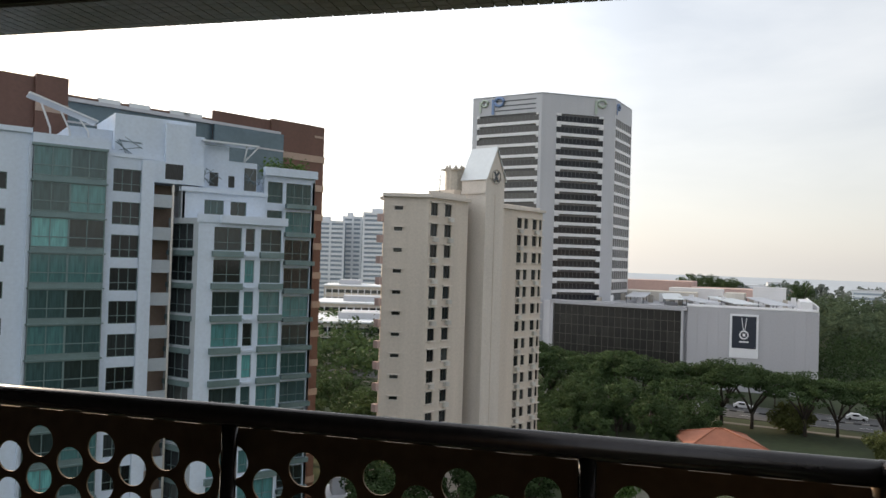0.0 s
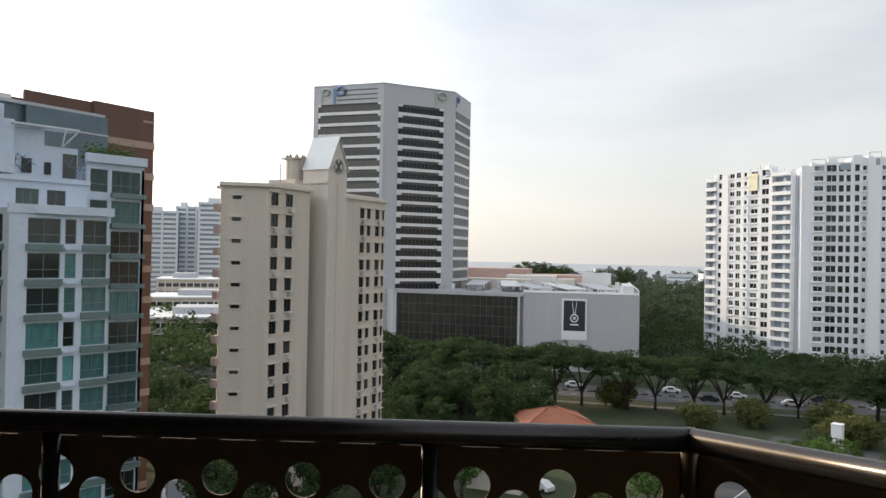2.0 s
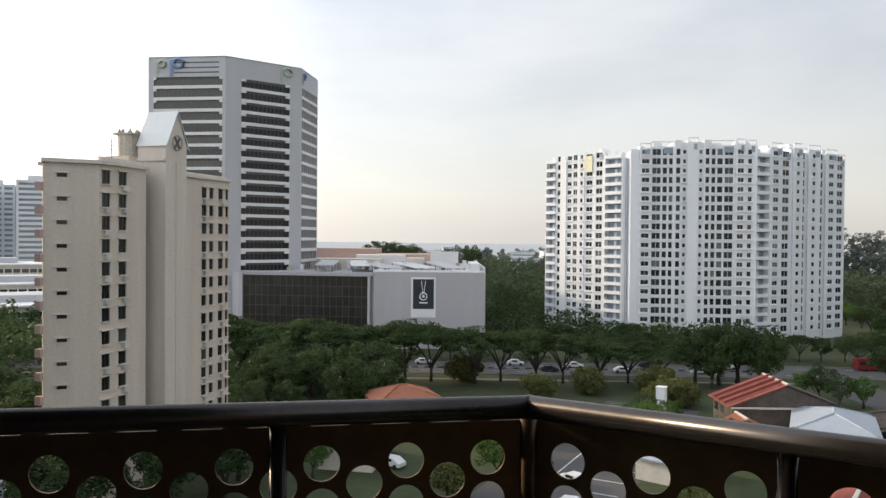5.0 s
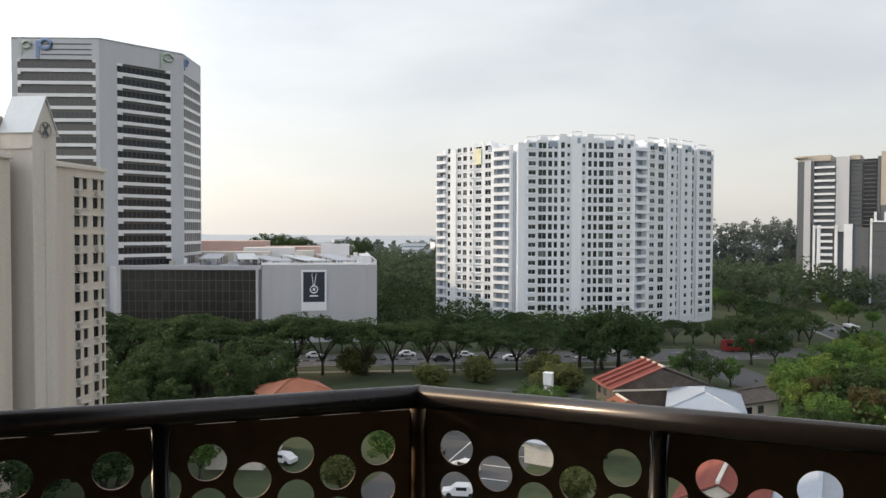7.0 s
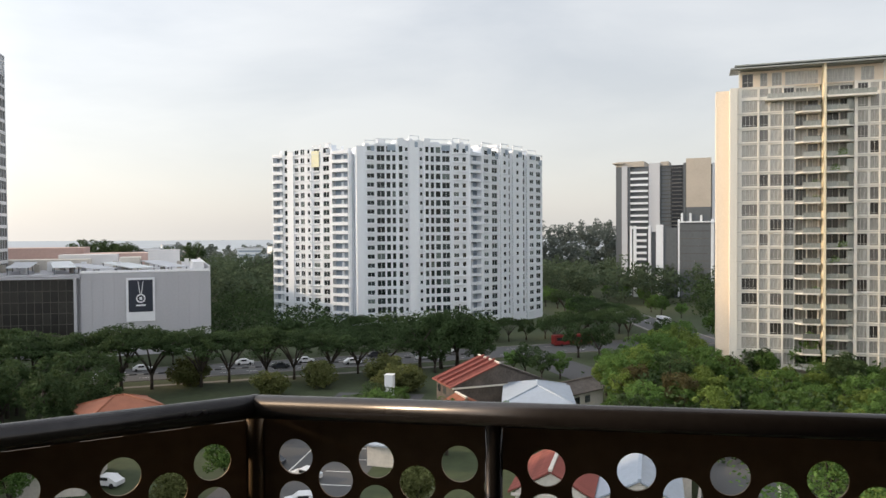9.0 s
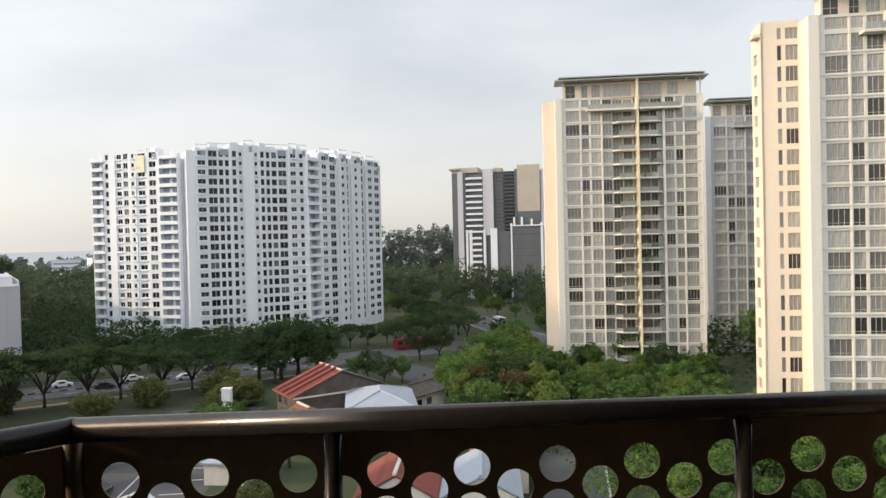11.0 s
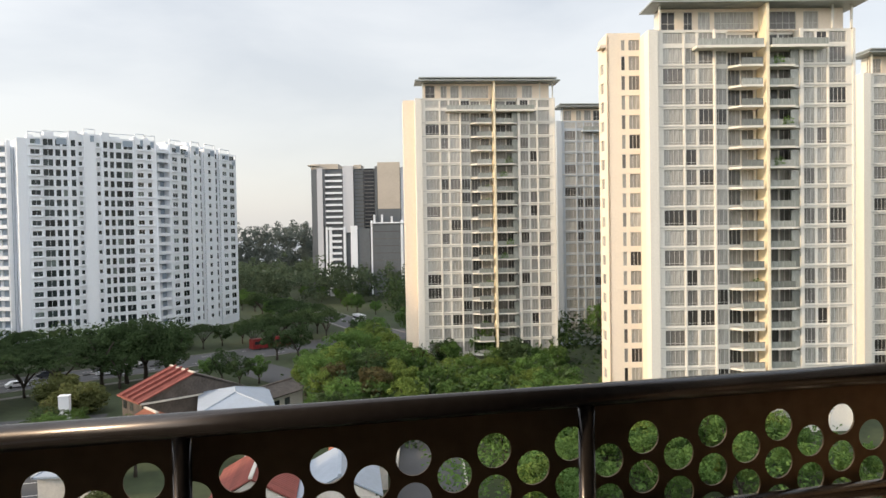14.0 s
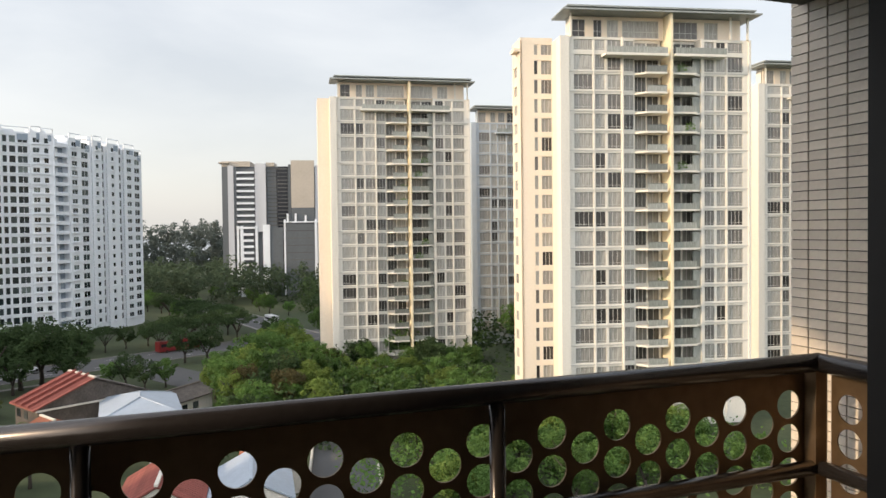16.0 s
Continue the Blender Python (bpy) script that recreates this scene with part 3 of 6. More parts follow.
def balcony():
    outline = [(2.06, 0.90), (2.07, -2.33), (-1.3, -2.33), (-1.3, 4.9), (L_.x + 0.08, L_.y + 0.06)][::-1]
    tagged(put("floor", prism_mesh("floor", outline, FLOOR - 0.25, FLOOR, M["floor_tile"])), "tiled balcony floor slab", "floor", kind="structure")
    inner = [(1.92, 1.06), (1.92, -2.33), (-1.3, -2.33), (-1.3, 4.95)][::-1]
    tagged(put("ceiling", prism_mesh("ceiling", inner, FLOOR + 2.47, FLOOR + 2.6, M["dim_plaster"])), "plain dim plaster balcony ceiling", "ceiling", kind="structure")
    # beam along the edge, faced with mosaic
    right = [(2.2, 1.19), (2.2, -2.33), (1.92, -2.33), (1.92, 1.06)]
    left = [(2.2, 1.19), (1.92, 1.06), (-1.3, 4.95), (-1.02, 5.09)]
    beam = tagged(put("edge_beam", prism_mesh("edge_beam", right[::-1], FLOOR + 2.402, FLOOR + 3.1, M["grout"])), "mosaic-tiled beam along the balcony edge", "beam", kind="structure")
    put("beam_side", prism_mesh("beam_side", left[::-1], FLOOR + 2.402, FLOOR + 3.1, M["grout"]), beam)
    tile = box_mesh("soffit_tile", [(-0.0215, 0.0215, -0.0215, 0.0215, -0.005, 0.004)], M["soffit_tile"])
    d = Vector((-1.02 - 2.2, 5.09 - 1.19)).normalized()
    n = Vector((-d.y, d.x))
    ang = math.degrees(math.atan2(d.y, d.x))
    rest = []
    count = 0
    for i in range(92):
        for j in range(6):
            p = Vector((2.2, 1.19)) + d * (0.03 + 0.048 * i) + n * (0.026 + 0.047 * j)
            if p.x < -1.0:
                continue
            if 20 < i < 72 and count < 300:
                put("soffit_tile", tile, beam, pose(p.x, p.y, FLOOR + 2.401, 0, 0, ang))
                count += 1
            else:
                rest.append(p)
    a = radians(ang)
    vs, fs = [], []
    for p in rest:
        o = len(vs)
        for dx, dy, dz in ((-1, -1, -0.005), (1, -1, -0.005), (1, 1, -0.005), (-1, 1, -0.005), (-1, -1, 0.004), (1, -1, 0.004), (1, 1, 0.004), (-1, 1, 0.004)):
            x, y = dx * 0.0215, dy * 0.0215
            vs.append((p.x + x * math.cos(a) - y * math.sin(a), p.y + x * math.sin(a) + y * math.cos(a), FLOOR + 2.401 + dz))
        fs += [tuple(o + k for k in f) for f in ((3, 2, 1, 0), (4, 5, 6, 7), (0, 1, 5, 4), (1, 2, 6, 5), (2, 3, 7, 6), (3, 0, 4, 7))]
    tagged(put("mosaic_rest", mesh_of("mosaic_rest", vs, fs, M["soffit_tile"]), beam), kind="stuff")
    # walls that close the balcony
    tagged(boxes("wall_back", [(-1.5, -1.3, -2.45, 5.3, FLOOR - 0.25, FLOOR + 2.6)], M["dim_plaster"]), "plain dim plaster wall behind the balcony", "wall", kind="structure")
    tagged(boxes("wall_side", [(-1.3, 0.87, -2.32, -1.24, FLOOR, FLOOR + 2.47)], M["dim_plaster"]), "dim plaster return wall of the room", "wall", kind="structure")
    jamb = thing("sliding_door_frame", pose(0.93, -1.17, FLOOR), "black aluminium sliding door frame standing at the opening", "door frame")
    boxes("jamb", [(-0.10, 0.0, -0.10, 0.0, 0.0, 2.47)], M["frame_dark"], jamb)
    boxes("leaf_stile", [(-0.62, -0.10, -0.07, -0.03, 0.0, 2.47)], M["frame_dark"], jamb)
    boxes("track", [(-2.2, -0.62, -0.07, -0.0, 0.0, 0.04)], M["frame_dark"], jamb)
    # tiled wing wall at the end
    wing = tagged(boxes("wall_tiled", [(0.88, 2.255, -2.75, -2.342, FLOOR - 0.6, FLOOR + 3.1)], M["grout"]), "wing wall of beige ceramic tiles with dark joints", "wall", kind="structure")
    wt = box_mesh("tile", [(-0.0405, 0.0405, 0.0, 0.012, -0.0168, 0.0168)], M["tile"])
    rest, count = [], 0
    for r in range(78):
        z = FLOOR - 0.3 + 0.0378 * r
        for k in range(15):
            x = 2.211 - 0.0875 * k
            if 1.75 < x and z > FLOOR + 0.9 and count < 300:
                put("tile", wt, wing, pose(x, -2.342, z, random.uniform(-0.5, 0.5), 0, random.uniform(-0.6, 0.6)))
                count += 1
            else:
                rest.append((x - 0.0405, x + 0.0405, -2.342, -2.330, z - 0.0168, z + 0.0168))
    tagged(boxes("tile_rest", rest, M["tile"], wing), kind="stuff")


def perforated(name, length, first, pitch, zc, parent, m, z_lo, z_hi, rows):
    """A sheet of metal with staggered round holes; first: the first hole's place along it. Built cell by cell, with depth."""
    vs, fs = [], []
    R, N, T = 0.0505, 28, 0.006
    half = pitch / 2

    def quad(x0, x1, z0, z1):
        if x1 - x0 < 1e-4 or z1 - z0 < 1e-4:
            return
        o = len(vs)
        vs.extend([(x0, 0, z0), (x1, 0, z0), (x1, 0, z1), (x0, 0, z1), (x0, T, z0), (x1, T, z0), (x1, T, z1), (x0, T, z1)])
        fs.extend([(o, o + 1, o + 2, o + 3), (o + 7, o + 6, o + 5, o + 4), (o, o + 4, o + 5, o + 1), (o + 3, o + 2, o + 6, o + 7)])

    def cell(cx, cz, w, h):
        """w, h: half sizes of the square cell that holds one hole."""
        o = len(vs)
        for y in (0, T):
            for k in range(N):
                a = math.tau * k / N
                c, s = math.cos(a), math.sin(a)
                vs.append((cx + R * c, y, cz + R * s))
            for k in range(N):
                a = math.tau * k / N
                c, s = math.cos(a), math.sin(a)
                f = min(w / max(abs(c), 1e-6), h / max(abs(s), 1e-6))
                vs.append((cx + f * c, y, cz + f * s))
            for sx, sz in ((1, 1), (-1, 1), (-1, -1), (1, -1)):
                vs.append((cx + w * sx, y, cz + h * sz))
        K = 2 * N + 4
        for k in range(N):
            j = (k + 1) % N
            fs.append((o + k, o + j, o + N + j, o + N + k))
            fs.append((o + K + k, o + K + N + k, o + K + N + j, o + K + j))
            fs.append((o + k, o + K + k, o + K + j, o + j))
        for q in range(4):
            a0 = math.atan2(h * (1, 1, -1, -1)[q], w * (1, -1, -1, 1)[q]) % math.tau
            k = int(a0 / math.tau * N)
            j = (k + 1) % N
            fs.append((o + N + k, o + N + j, o + 2 * N + q))
            fs.append((o + K + N + j, o + K + N + k, o + K + 2 * N + q))

    n = int((length - first - 0.06) / pitch) + 1
    start = first - half
    quad(0, start, z_lo, z_hi)
    x = start
    for i in range(n):
        cx = first + i * pitch
        off = 0.0 if i % 2 == 0 else -0.06
        z = zc + off + 0.06
        quad(x, x + pitch, z, z_hi)
        for r in range(rows):
            cell(cx, zc + off - 0.12 * r, half, 0.06)
        quad(x, x + pitch, z_lo, zc + off - 0.12 * (rows - 1) - 0.06)
        x += pitch
    quad(x, length, z_lo, z_hi)
    me = mesh_of(name, vs, fs, M["panel"])
    bm = bmesh.new()
    bm.from_mesh(me)
    bmesh.ops.remove_doubles(bm, verts=bm.verts, dist=0.0004)
    bm.to_mesh(me)
    bm.free()
    return put(name, me, parent, m)


def railing():
    rail = thing("balcony_railing", pose(0, 0, FLOOR), "dark brown metal balcony railing with round-holed panels", "railing")
    # handrail and mid rail, mitred at the corners
    P3 = Vector((0.9, E_.y - 0.005))
    for a, b, nm in ((L_, C, "handrail"), (C, E_, "handrail"), (E_, P3, "handrail")):
        put(nm, tube_mesh(nm, [(a.x, a.y, 1.067), (b.x, b.y, 1.067)], 0.0335, M["rail"], 28), rail)
    for a, b in ((L_, C), (C, E_), (E_, P3)):
        put("mid_rail", tube_mesh("mid_rail", [(a.x, a.y, 0.695), (b.x, b.y, 0.695)], 0.027, M["rail"], 20), rail)
        put("foot_rail", tube_mesh("foot_rail", [(a.x, a.y, 0.10), (b.x, b.y, 0.10)], 0.027, M["rail"], 20), rail)
    for p in (C, E_):
        bm = bmesh.new()
        bmesh.ops.create_uvsphere(bm, u_segments=24, v_segments=14, radius=0.0345, matrix=Matrix.Translation((p.x, p.y, 1.067)))
        part("elbow", bm, M["rail"], rail)
    # thin weld beads where the lengths of handrail meet
    runs = ((C, U, 4.7, (0.70, 1.76, 2.86, 3.96), 1, 0.112), (C, (E_ - C).normalized(), (E_ - C).length, (0.675, 1.79), -1, 0.106))
    for origin, d, length, posts, side, first in runs:
        ang = math.degrees(math.atan2(d.y, d.x))
        inward = Vector((-d.y, d.x)) * side
        for s in posts:
            p = origin + d * s
            put("post", tube_mesh("post", [(p.x, p.y, 0.0), (p.x, p.y, 1.04)], 0.024, M["rail"], 18), rail)
        # sheet hung outside the posts, with its folded top edge and tabs up to the handrail
        o = origin - inward * 0.034
        m = pose(o.x, o.y, 0, 0, 0, ang)
        perforated("perforated_panel", length, first, 0.1178, 0.919, rail, m, 0.13, 1.0245, 6)
        tabs = [(0.02 + 0.17 * k, 0.125 + 0.17 * k, -0.004, 0.010, 1.0235, 1.040) for k in range(int(length / 0.17))]
        tagged(boxes("hanging_tabs", [(t[0] + 0.085, t[1] + 0.045, *t[2:]) for t in tabs], M["panel"], rail, "", m), kind="stuff")
    put("corner_post", tube_mesh("corner_post", [(C.x + 0.036, C.y + 0.017, 0.0), (C.x + 0.036, C.y + 0.017, 1.03)], 0.03, M["panel"], 14), rail)
    # end panel towards the tiled wall
    m = pose(E_.x - 0.03, E_.y - 0.03, 0, 0, 0, 180)
    perforated("end_panel", 1.0, 0.075, 0.1178, 0.919, rail, m, 0.13, 1.03, 6)
    boxes("corner_strip", [(E_.x - 0.02, E_.x + 0.03, E_.y - 0.02, E_.y + 0.03, 0.0, 1.04)], M["panel"], rail)
    return rail


balcony()
railing()


# ---- glass-bayed apartment block ----
def blue_block():
    b = thing("apartment_block", pose(0, 74.5, 0), "lavender-white apartment block with green-tinted glass bays", "apartment block")
    W, G, T = M["blue_wall"], M["blue_glass"], M["blue_trim"]
    FL = [39.2 - 3.18 * k for k in range(12)]  # bay floor lines
    # main wall to the left, with small windows
    face(b, W, (-12, 0), 0, 0, 20.75, 0, 43.3, [(17.9, 18.9, 1)], levels(38.2, 3.18, 11, 1.5), T, M["dark_glass"], 1, core=M["dark_glass"])
    # window column and recessed balconies
    face(b, W, (14.75, 0.0), 0, 0, 4.45, 0, 42.0, [(0.75, 3.25, 3)], levels(38.75, 3.12, 12, 2.15), T, M["dark_glass"], 2, core=M["dark_glass"])
    boxes("roof_slab", [(-12, 22.8, 0.3, 11, 41.2, 41.6)], W, b)
    boxes("parapet", [(-12, 8.7, -0.25, 0.2, 43.3, 43.75), (8.7, 15, -0.7, -0.1, 42.45, 43.35), (14.8, 19.2, -0.1, 0.25, 42.0, 42.35)], W, b)
    bays = [(8.75, 14.75, -0.9, 42.3, 4, 11, 39.2)]
    for x0, x1, y0, top, nv, n, f0 in bays:
        for k in range(n):
            z = f0 - 3.18 * k
            bay = boxes("bay_slab", [(x0 - 0.15, x1 + 0.15, y0 - 0.12, 0.0, z - 0.1, z + 0.02), (x0, x1, y0, -0.02, z + 0.02, z + 0.42)], T, b)
            f, g, _ = window_meshes((x1 - x0) / 2, 2.62, 2, 2, T, G, bar=0.08)
            for i in (0, 1):
                w = put("window", f, b, pose(x0 + (x1 - x0) * (0.25 + 0.5 * i), y0, z + 0.44))
                put("pane", g, w)
        boxes("bay_top", [(x0 - 0.1, x1 + 0.1, y0 - 0.1, 0.0, 42.22, 42.45)], T, b)
    boxes("pilaster", [(8.45, 8.72, -0.5, 0.3, 0, 42.4), (14.78, 15.2, -0.45, 0.0, 0, 42.4), (18.0, 19.15, -0.3, 0.0, 0, 41.9)], W, b)
    # recessed balconies
    boxes("balcony_back", [(19.2, 22.8, 3.2, 3.5, 0, 40.0)], M["brown_band"], b, "dim reddish recessed wall")
    for k in range(12):
        z = 37.7 - 3.18 * k
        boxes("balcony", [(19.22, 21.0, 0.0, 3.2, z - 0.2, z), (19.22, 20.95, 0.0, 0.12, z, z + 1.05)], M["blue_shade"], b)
    boxes("recess_top", [(19.2, 24.0, -0.02, 3.4, 39.9, 42.0)], W, b)
    put("drain_pipe", tube_mesh("drain_pipe", [(21.05, 0.1, 0), (21.05, 0.1, 39.8)], 0.12, M["house_wall"], 10), b)
    # projecting wing: its side towards the recess, shade put into its colour, then its front
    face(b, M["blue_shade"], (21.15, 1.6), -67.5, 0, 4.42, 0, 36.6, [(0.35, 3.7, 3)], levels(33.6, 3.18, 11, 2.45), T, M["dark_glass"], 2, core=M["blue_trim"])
    for k in range(11):
        boxes("bay_slab", [(0.2, 3.9, -0.3, 0.0, 32.9 - 3.18 * k, 33.4 - 3.18 * k)], T, b, "", pose(21.15, 1.6, 0, 0, 0, -67.5))
    face(b, W, (22.85, -2.5), 0, 0, 8.75, 0, 36.2, [(1.55, 4.35, 2), (4.75, 5.75, 1), (6.35, 8.6, 2)], levels(33.5, 3.18, 11, 2.3), T, G, 2, core=M["dark_glass"])
    for k in range(11):
        z = 32.95 - 3.18 * k
        for x0, x1 in ((24.2, 27.3), (29.1, 31.6)):
            boxes("bay_slab", [(x0, x1, -2.95, -2.5, z - 0.1, z + 0.5)], T, b)
        boxes("window_ledge", [(27.55, 28.65, -2.72, -2.5, z - 0.02, z + 0.2)], W, b)
    boxes("wing_roof", [(22.95, 31.55, -2.1, 9, 36.2, 36.4)], W, b)
    boxes("parapet", [(24.9, 31.9, -3.0, -2.4, 36.2, 37.0), (22.75, 24.9, -2.6, -2.3, 36.2, 37.0)], W, b)
    # stepped tiers above the wing, the side wall in the same painted shade
    face(b, W, (22.0, 0.2), 0, 0, 8.6, 36.4, 39.3, [(2.2, 4.2, 3), (4.9, 6.6, 2)], [(37.1, 38.6)], T, G, 1, core=M["dark_glass"])
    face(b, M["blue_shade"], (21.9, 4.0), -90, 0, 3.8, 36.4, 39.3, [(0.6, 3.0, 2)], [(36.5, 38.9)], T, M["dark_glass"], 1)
    boxes("tier", [(22.0, 30.6, 0.55, 9, 36.4, 39.2), (22.0, 24.3, 1.2, 9, 39.2, 45.0), (24.3, 27.2, 2.0, 9, 39.2, 44.4), (27.2, 30.4, 2.2, 9, 39.2, 43.0)], W, b)
    boxes("parapet", [(21.8, 30.8, -0.05, 0.4, 39.3, 39.75), (21.7, 22.1, 0.4, 4.2, 39.3, 39.75)], W, b)
    boxes("tier_window", [(25.2, 26.1, 1.93, 2.05, 40.2, 41.6), (29.0, 30.3, 2.1, 2.22, 40.0, 42.4), (27.0, 27.9, 2.1, 2.25, 40.2, 41.4)], M["dark_glass"], b)
    # penthouse and roof pergolas
    boxes("penthouse", [(15.6, 23.2, 0.6, 9, 41.6, 46.2), (11.8, 15.6, 1.4, 9, 41.6, 44.6), (20.2, 22.6, 0.02, 0.6, 40.0, 45.8)], W, b)
    boxes("penthouse_window", [(20.4, 21.2, 0.5, 0.62, 44.1, 44.6), (21.6, 22.7, 0.5, 0.62, 43.9, 45.1), (20.2, 21.9, -0.05, 0.06, 40.3, 41.8)], M["dark_glass"], b)
    for x in (10.0, 11.6, 13.2):
        put("pergola_arm", tube_mesh("pergola_arm", [(x + 0.4, 1.4, 42.6), (x + 0.2, 1.2, 44.2), (x - 0.6, 0.9, 46.6 - (x - 9.0) * 0.33)], 0.09, M["white_steel"], 8), b)
    boxes("pergola_roof", [(0, 6.0, 0, 2.4, -0.08, 0.08)], M["white_steel"], b, "", pose(8.4, 0.4, 47.0, 0, 18, 0))
    boxes("pergola_roof", [(24.0, 30.0, 0.8, 3.0, 44.6, 44.75)], M["white_steel"], b)
    for x in (28.2, 29.4):
        put("pergola_arm", tube_mesh("pergola_arm", [(28.6, 1.4, 42.9), (x + 0.6, 1.1, 44.6)], 0.08, M["white_steel"], 8), b)
    for cx, cz in ((16.8, 43.2), (24.6, 41.0), (29.4, 41.2)):
        for k in range(7):
            a = random.uniform(0, math.tau)
            put("roof_rail", tube_mesh("roof_rail", [(cx + 1.3 * math.cos(a), 0.1, cz + 0.7 * math.sin(a)), (cx + 1.1 * math.cos(a + 2.2), 0.25, cz + 0.8 * math.sin(a + 2.2))], 0.035, M["steel_blue"], 6), b, None, "thin bent steel roof trellis")
    boxes("roof_deck", [(-12, 24, 0.4, 0.52, 41.6, 42.7)], W, b)
    # far bay, set back
    face(b, W, (31.7, 3.2), 0, 0, 6.1, 0, 42.1, [(0.4, 2.2, 1), (2.6, 5.7, 3)], levels(39.3 - 0.3, 3.18, 12, 2.35), T, G, 2, core=M["dark_glass"])
    for k in range(12):
        z = 38.6 - 3.18 * k
        boxes("bay_slab", [(34.2, 37.8, 2.6, 3.2, z - 0.1, z + 0.4)], T, b)
    boxes("parapet", [(31.6, 37.9, 2.7, 3.4, 42.0, 42.9)], W, b)
    boxes("block_body", [(-12, 37.7, 10.8, 11.0, 0, 41.0), (31.6, 37.75, 3.8, 10.8, 0, 41.6), (-12, 19, 0.6, 10.8, 0, 2), (37.5, 37.8, 3.2, 10.8, 0, 41.6), (-12, -11.7, 0.6, 10.8, 0, 41.0)], W, b)


def brown_block():
    b = thing("hotel_block", pose(0, 87, 0, 0, 0, 8), "brown stone-clad block with buff bands and a blue-grey roof storey", "building")
    B, D = M["brown_wall"], M["brown_band"]
    boxes("wall", [(-14, 46.9, 0.3, 18, 0, 50.0)], B, b)
    boxes("end_pier", [(10.4, 13.6, -0.6, 0.3, 0, 51.5), (-14, 10.4, -0.2, 0.3, 0, 51.2), (38.6, 44.6, -0.3, 0.3, 0, 51.2), (44.6, 47.0, -0.2, 0.3, 0, 51.2), (30.5, 38.6, -0.05, 0.3, 0, 51.0)], B, b)
    for k in range(12):
        z = 47.6 - 4.0 * k
        boxes("stone_band", [(-14, 10.4, -0.05, 0.0, z, z + 0.95), (10.4, 13.65, -0.66, -0.6, z, z + 0.95), (38.6, 47.05, -0.36, -0.3, z - 1.4, z - 0.5), (47.0, 47.06, -0.3, 18, z - 1.4, z - 0.5)], D, b)
    boxes("roof_storey", [(13.6, 36.0, 0.0, 0.3, 44.0, 49.2)], M["steel_blue"], b)
    boxes("roof_storey", [(30.4, 40.2, -0.75, -0.35, 40.0, 49.2)], M["steel_blue"], b)
    boxes("roof_rib", [(30.4, 40.2, -0.85, -0.75, 46.9, 47.1), (13.6, 36.0, -0.1, 0.0, 46.9, 47.1), (13.6, 40.0, -0.4, 0.3, 49.2, 49.6)], M["tower_wall"], b)
    for x in (17, 20.4, 25.2, 26.8, 31.6):
        boxes("roof_vent", [(x, x + 2.4, 0.2, 2.0, 49.6, 50.2)], M["metal_roof"], b)
    boxes("sign_bar", [(45.4, 46.8, -0.25, -0.2, 49.6, 49.9)], D, b)


blue_block()
brown_block()
# roof garden between the two blocks
shrub_v, shrub_f = [], []
for k in range(900):
    p = Vector((random.uniform(32.2, 37.4), random.uniform(78.2, 80.5), 42.2 + abs(random.gauss(0.7, 0.6))))
    a, s = random.uniform(0, math.tau), random.uniform(0.1, 0.22)
    d, e = Vector((math.cos(a), math.sin(a), random.uniform(-0.6, 0.6))) * s, Vector((-math.sin(a), math.cos(a), random.uniform(-0.2, 0.9))) * s
    o = len(shrub_v)
    shrub_v += [tuple(p - d), tuple(p + e), tuple(p + d), tuple(p - e)]
    shrub_f.append((o, o + 1, o + 2, o + 3))
tagged(put("roof_shrubs", mesh_of("roof_shrubs", shrub_v, shrub_f, M["leaf_mid"])), "leafy green shrubs in a roof garden", "shrubs", kind="stuff")


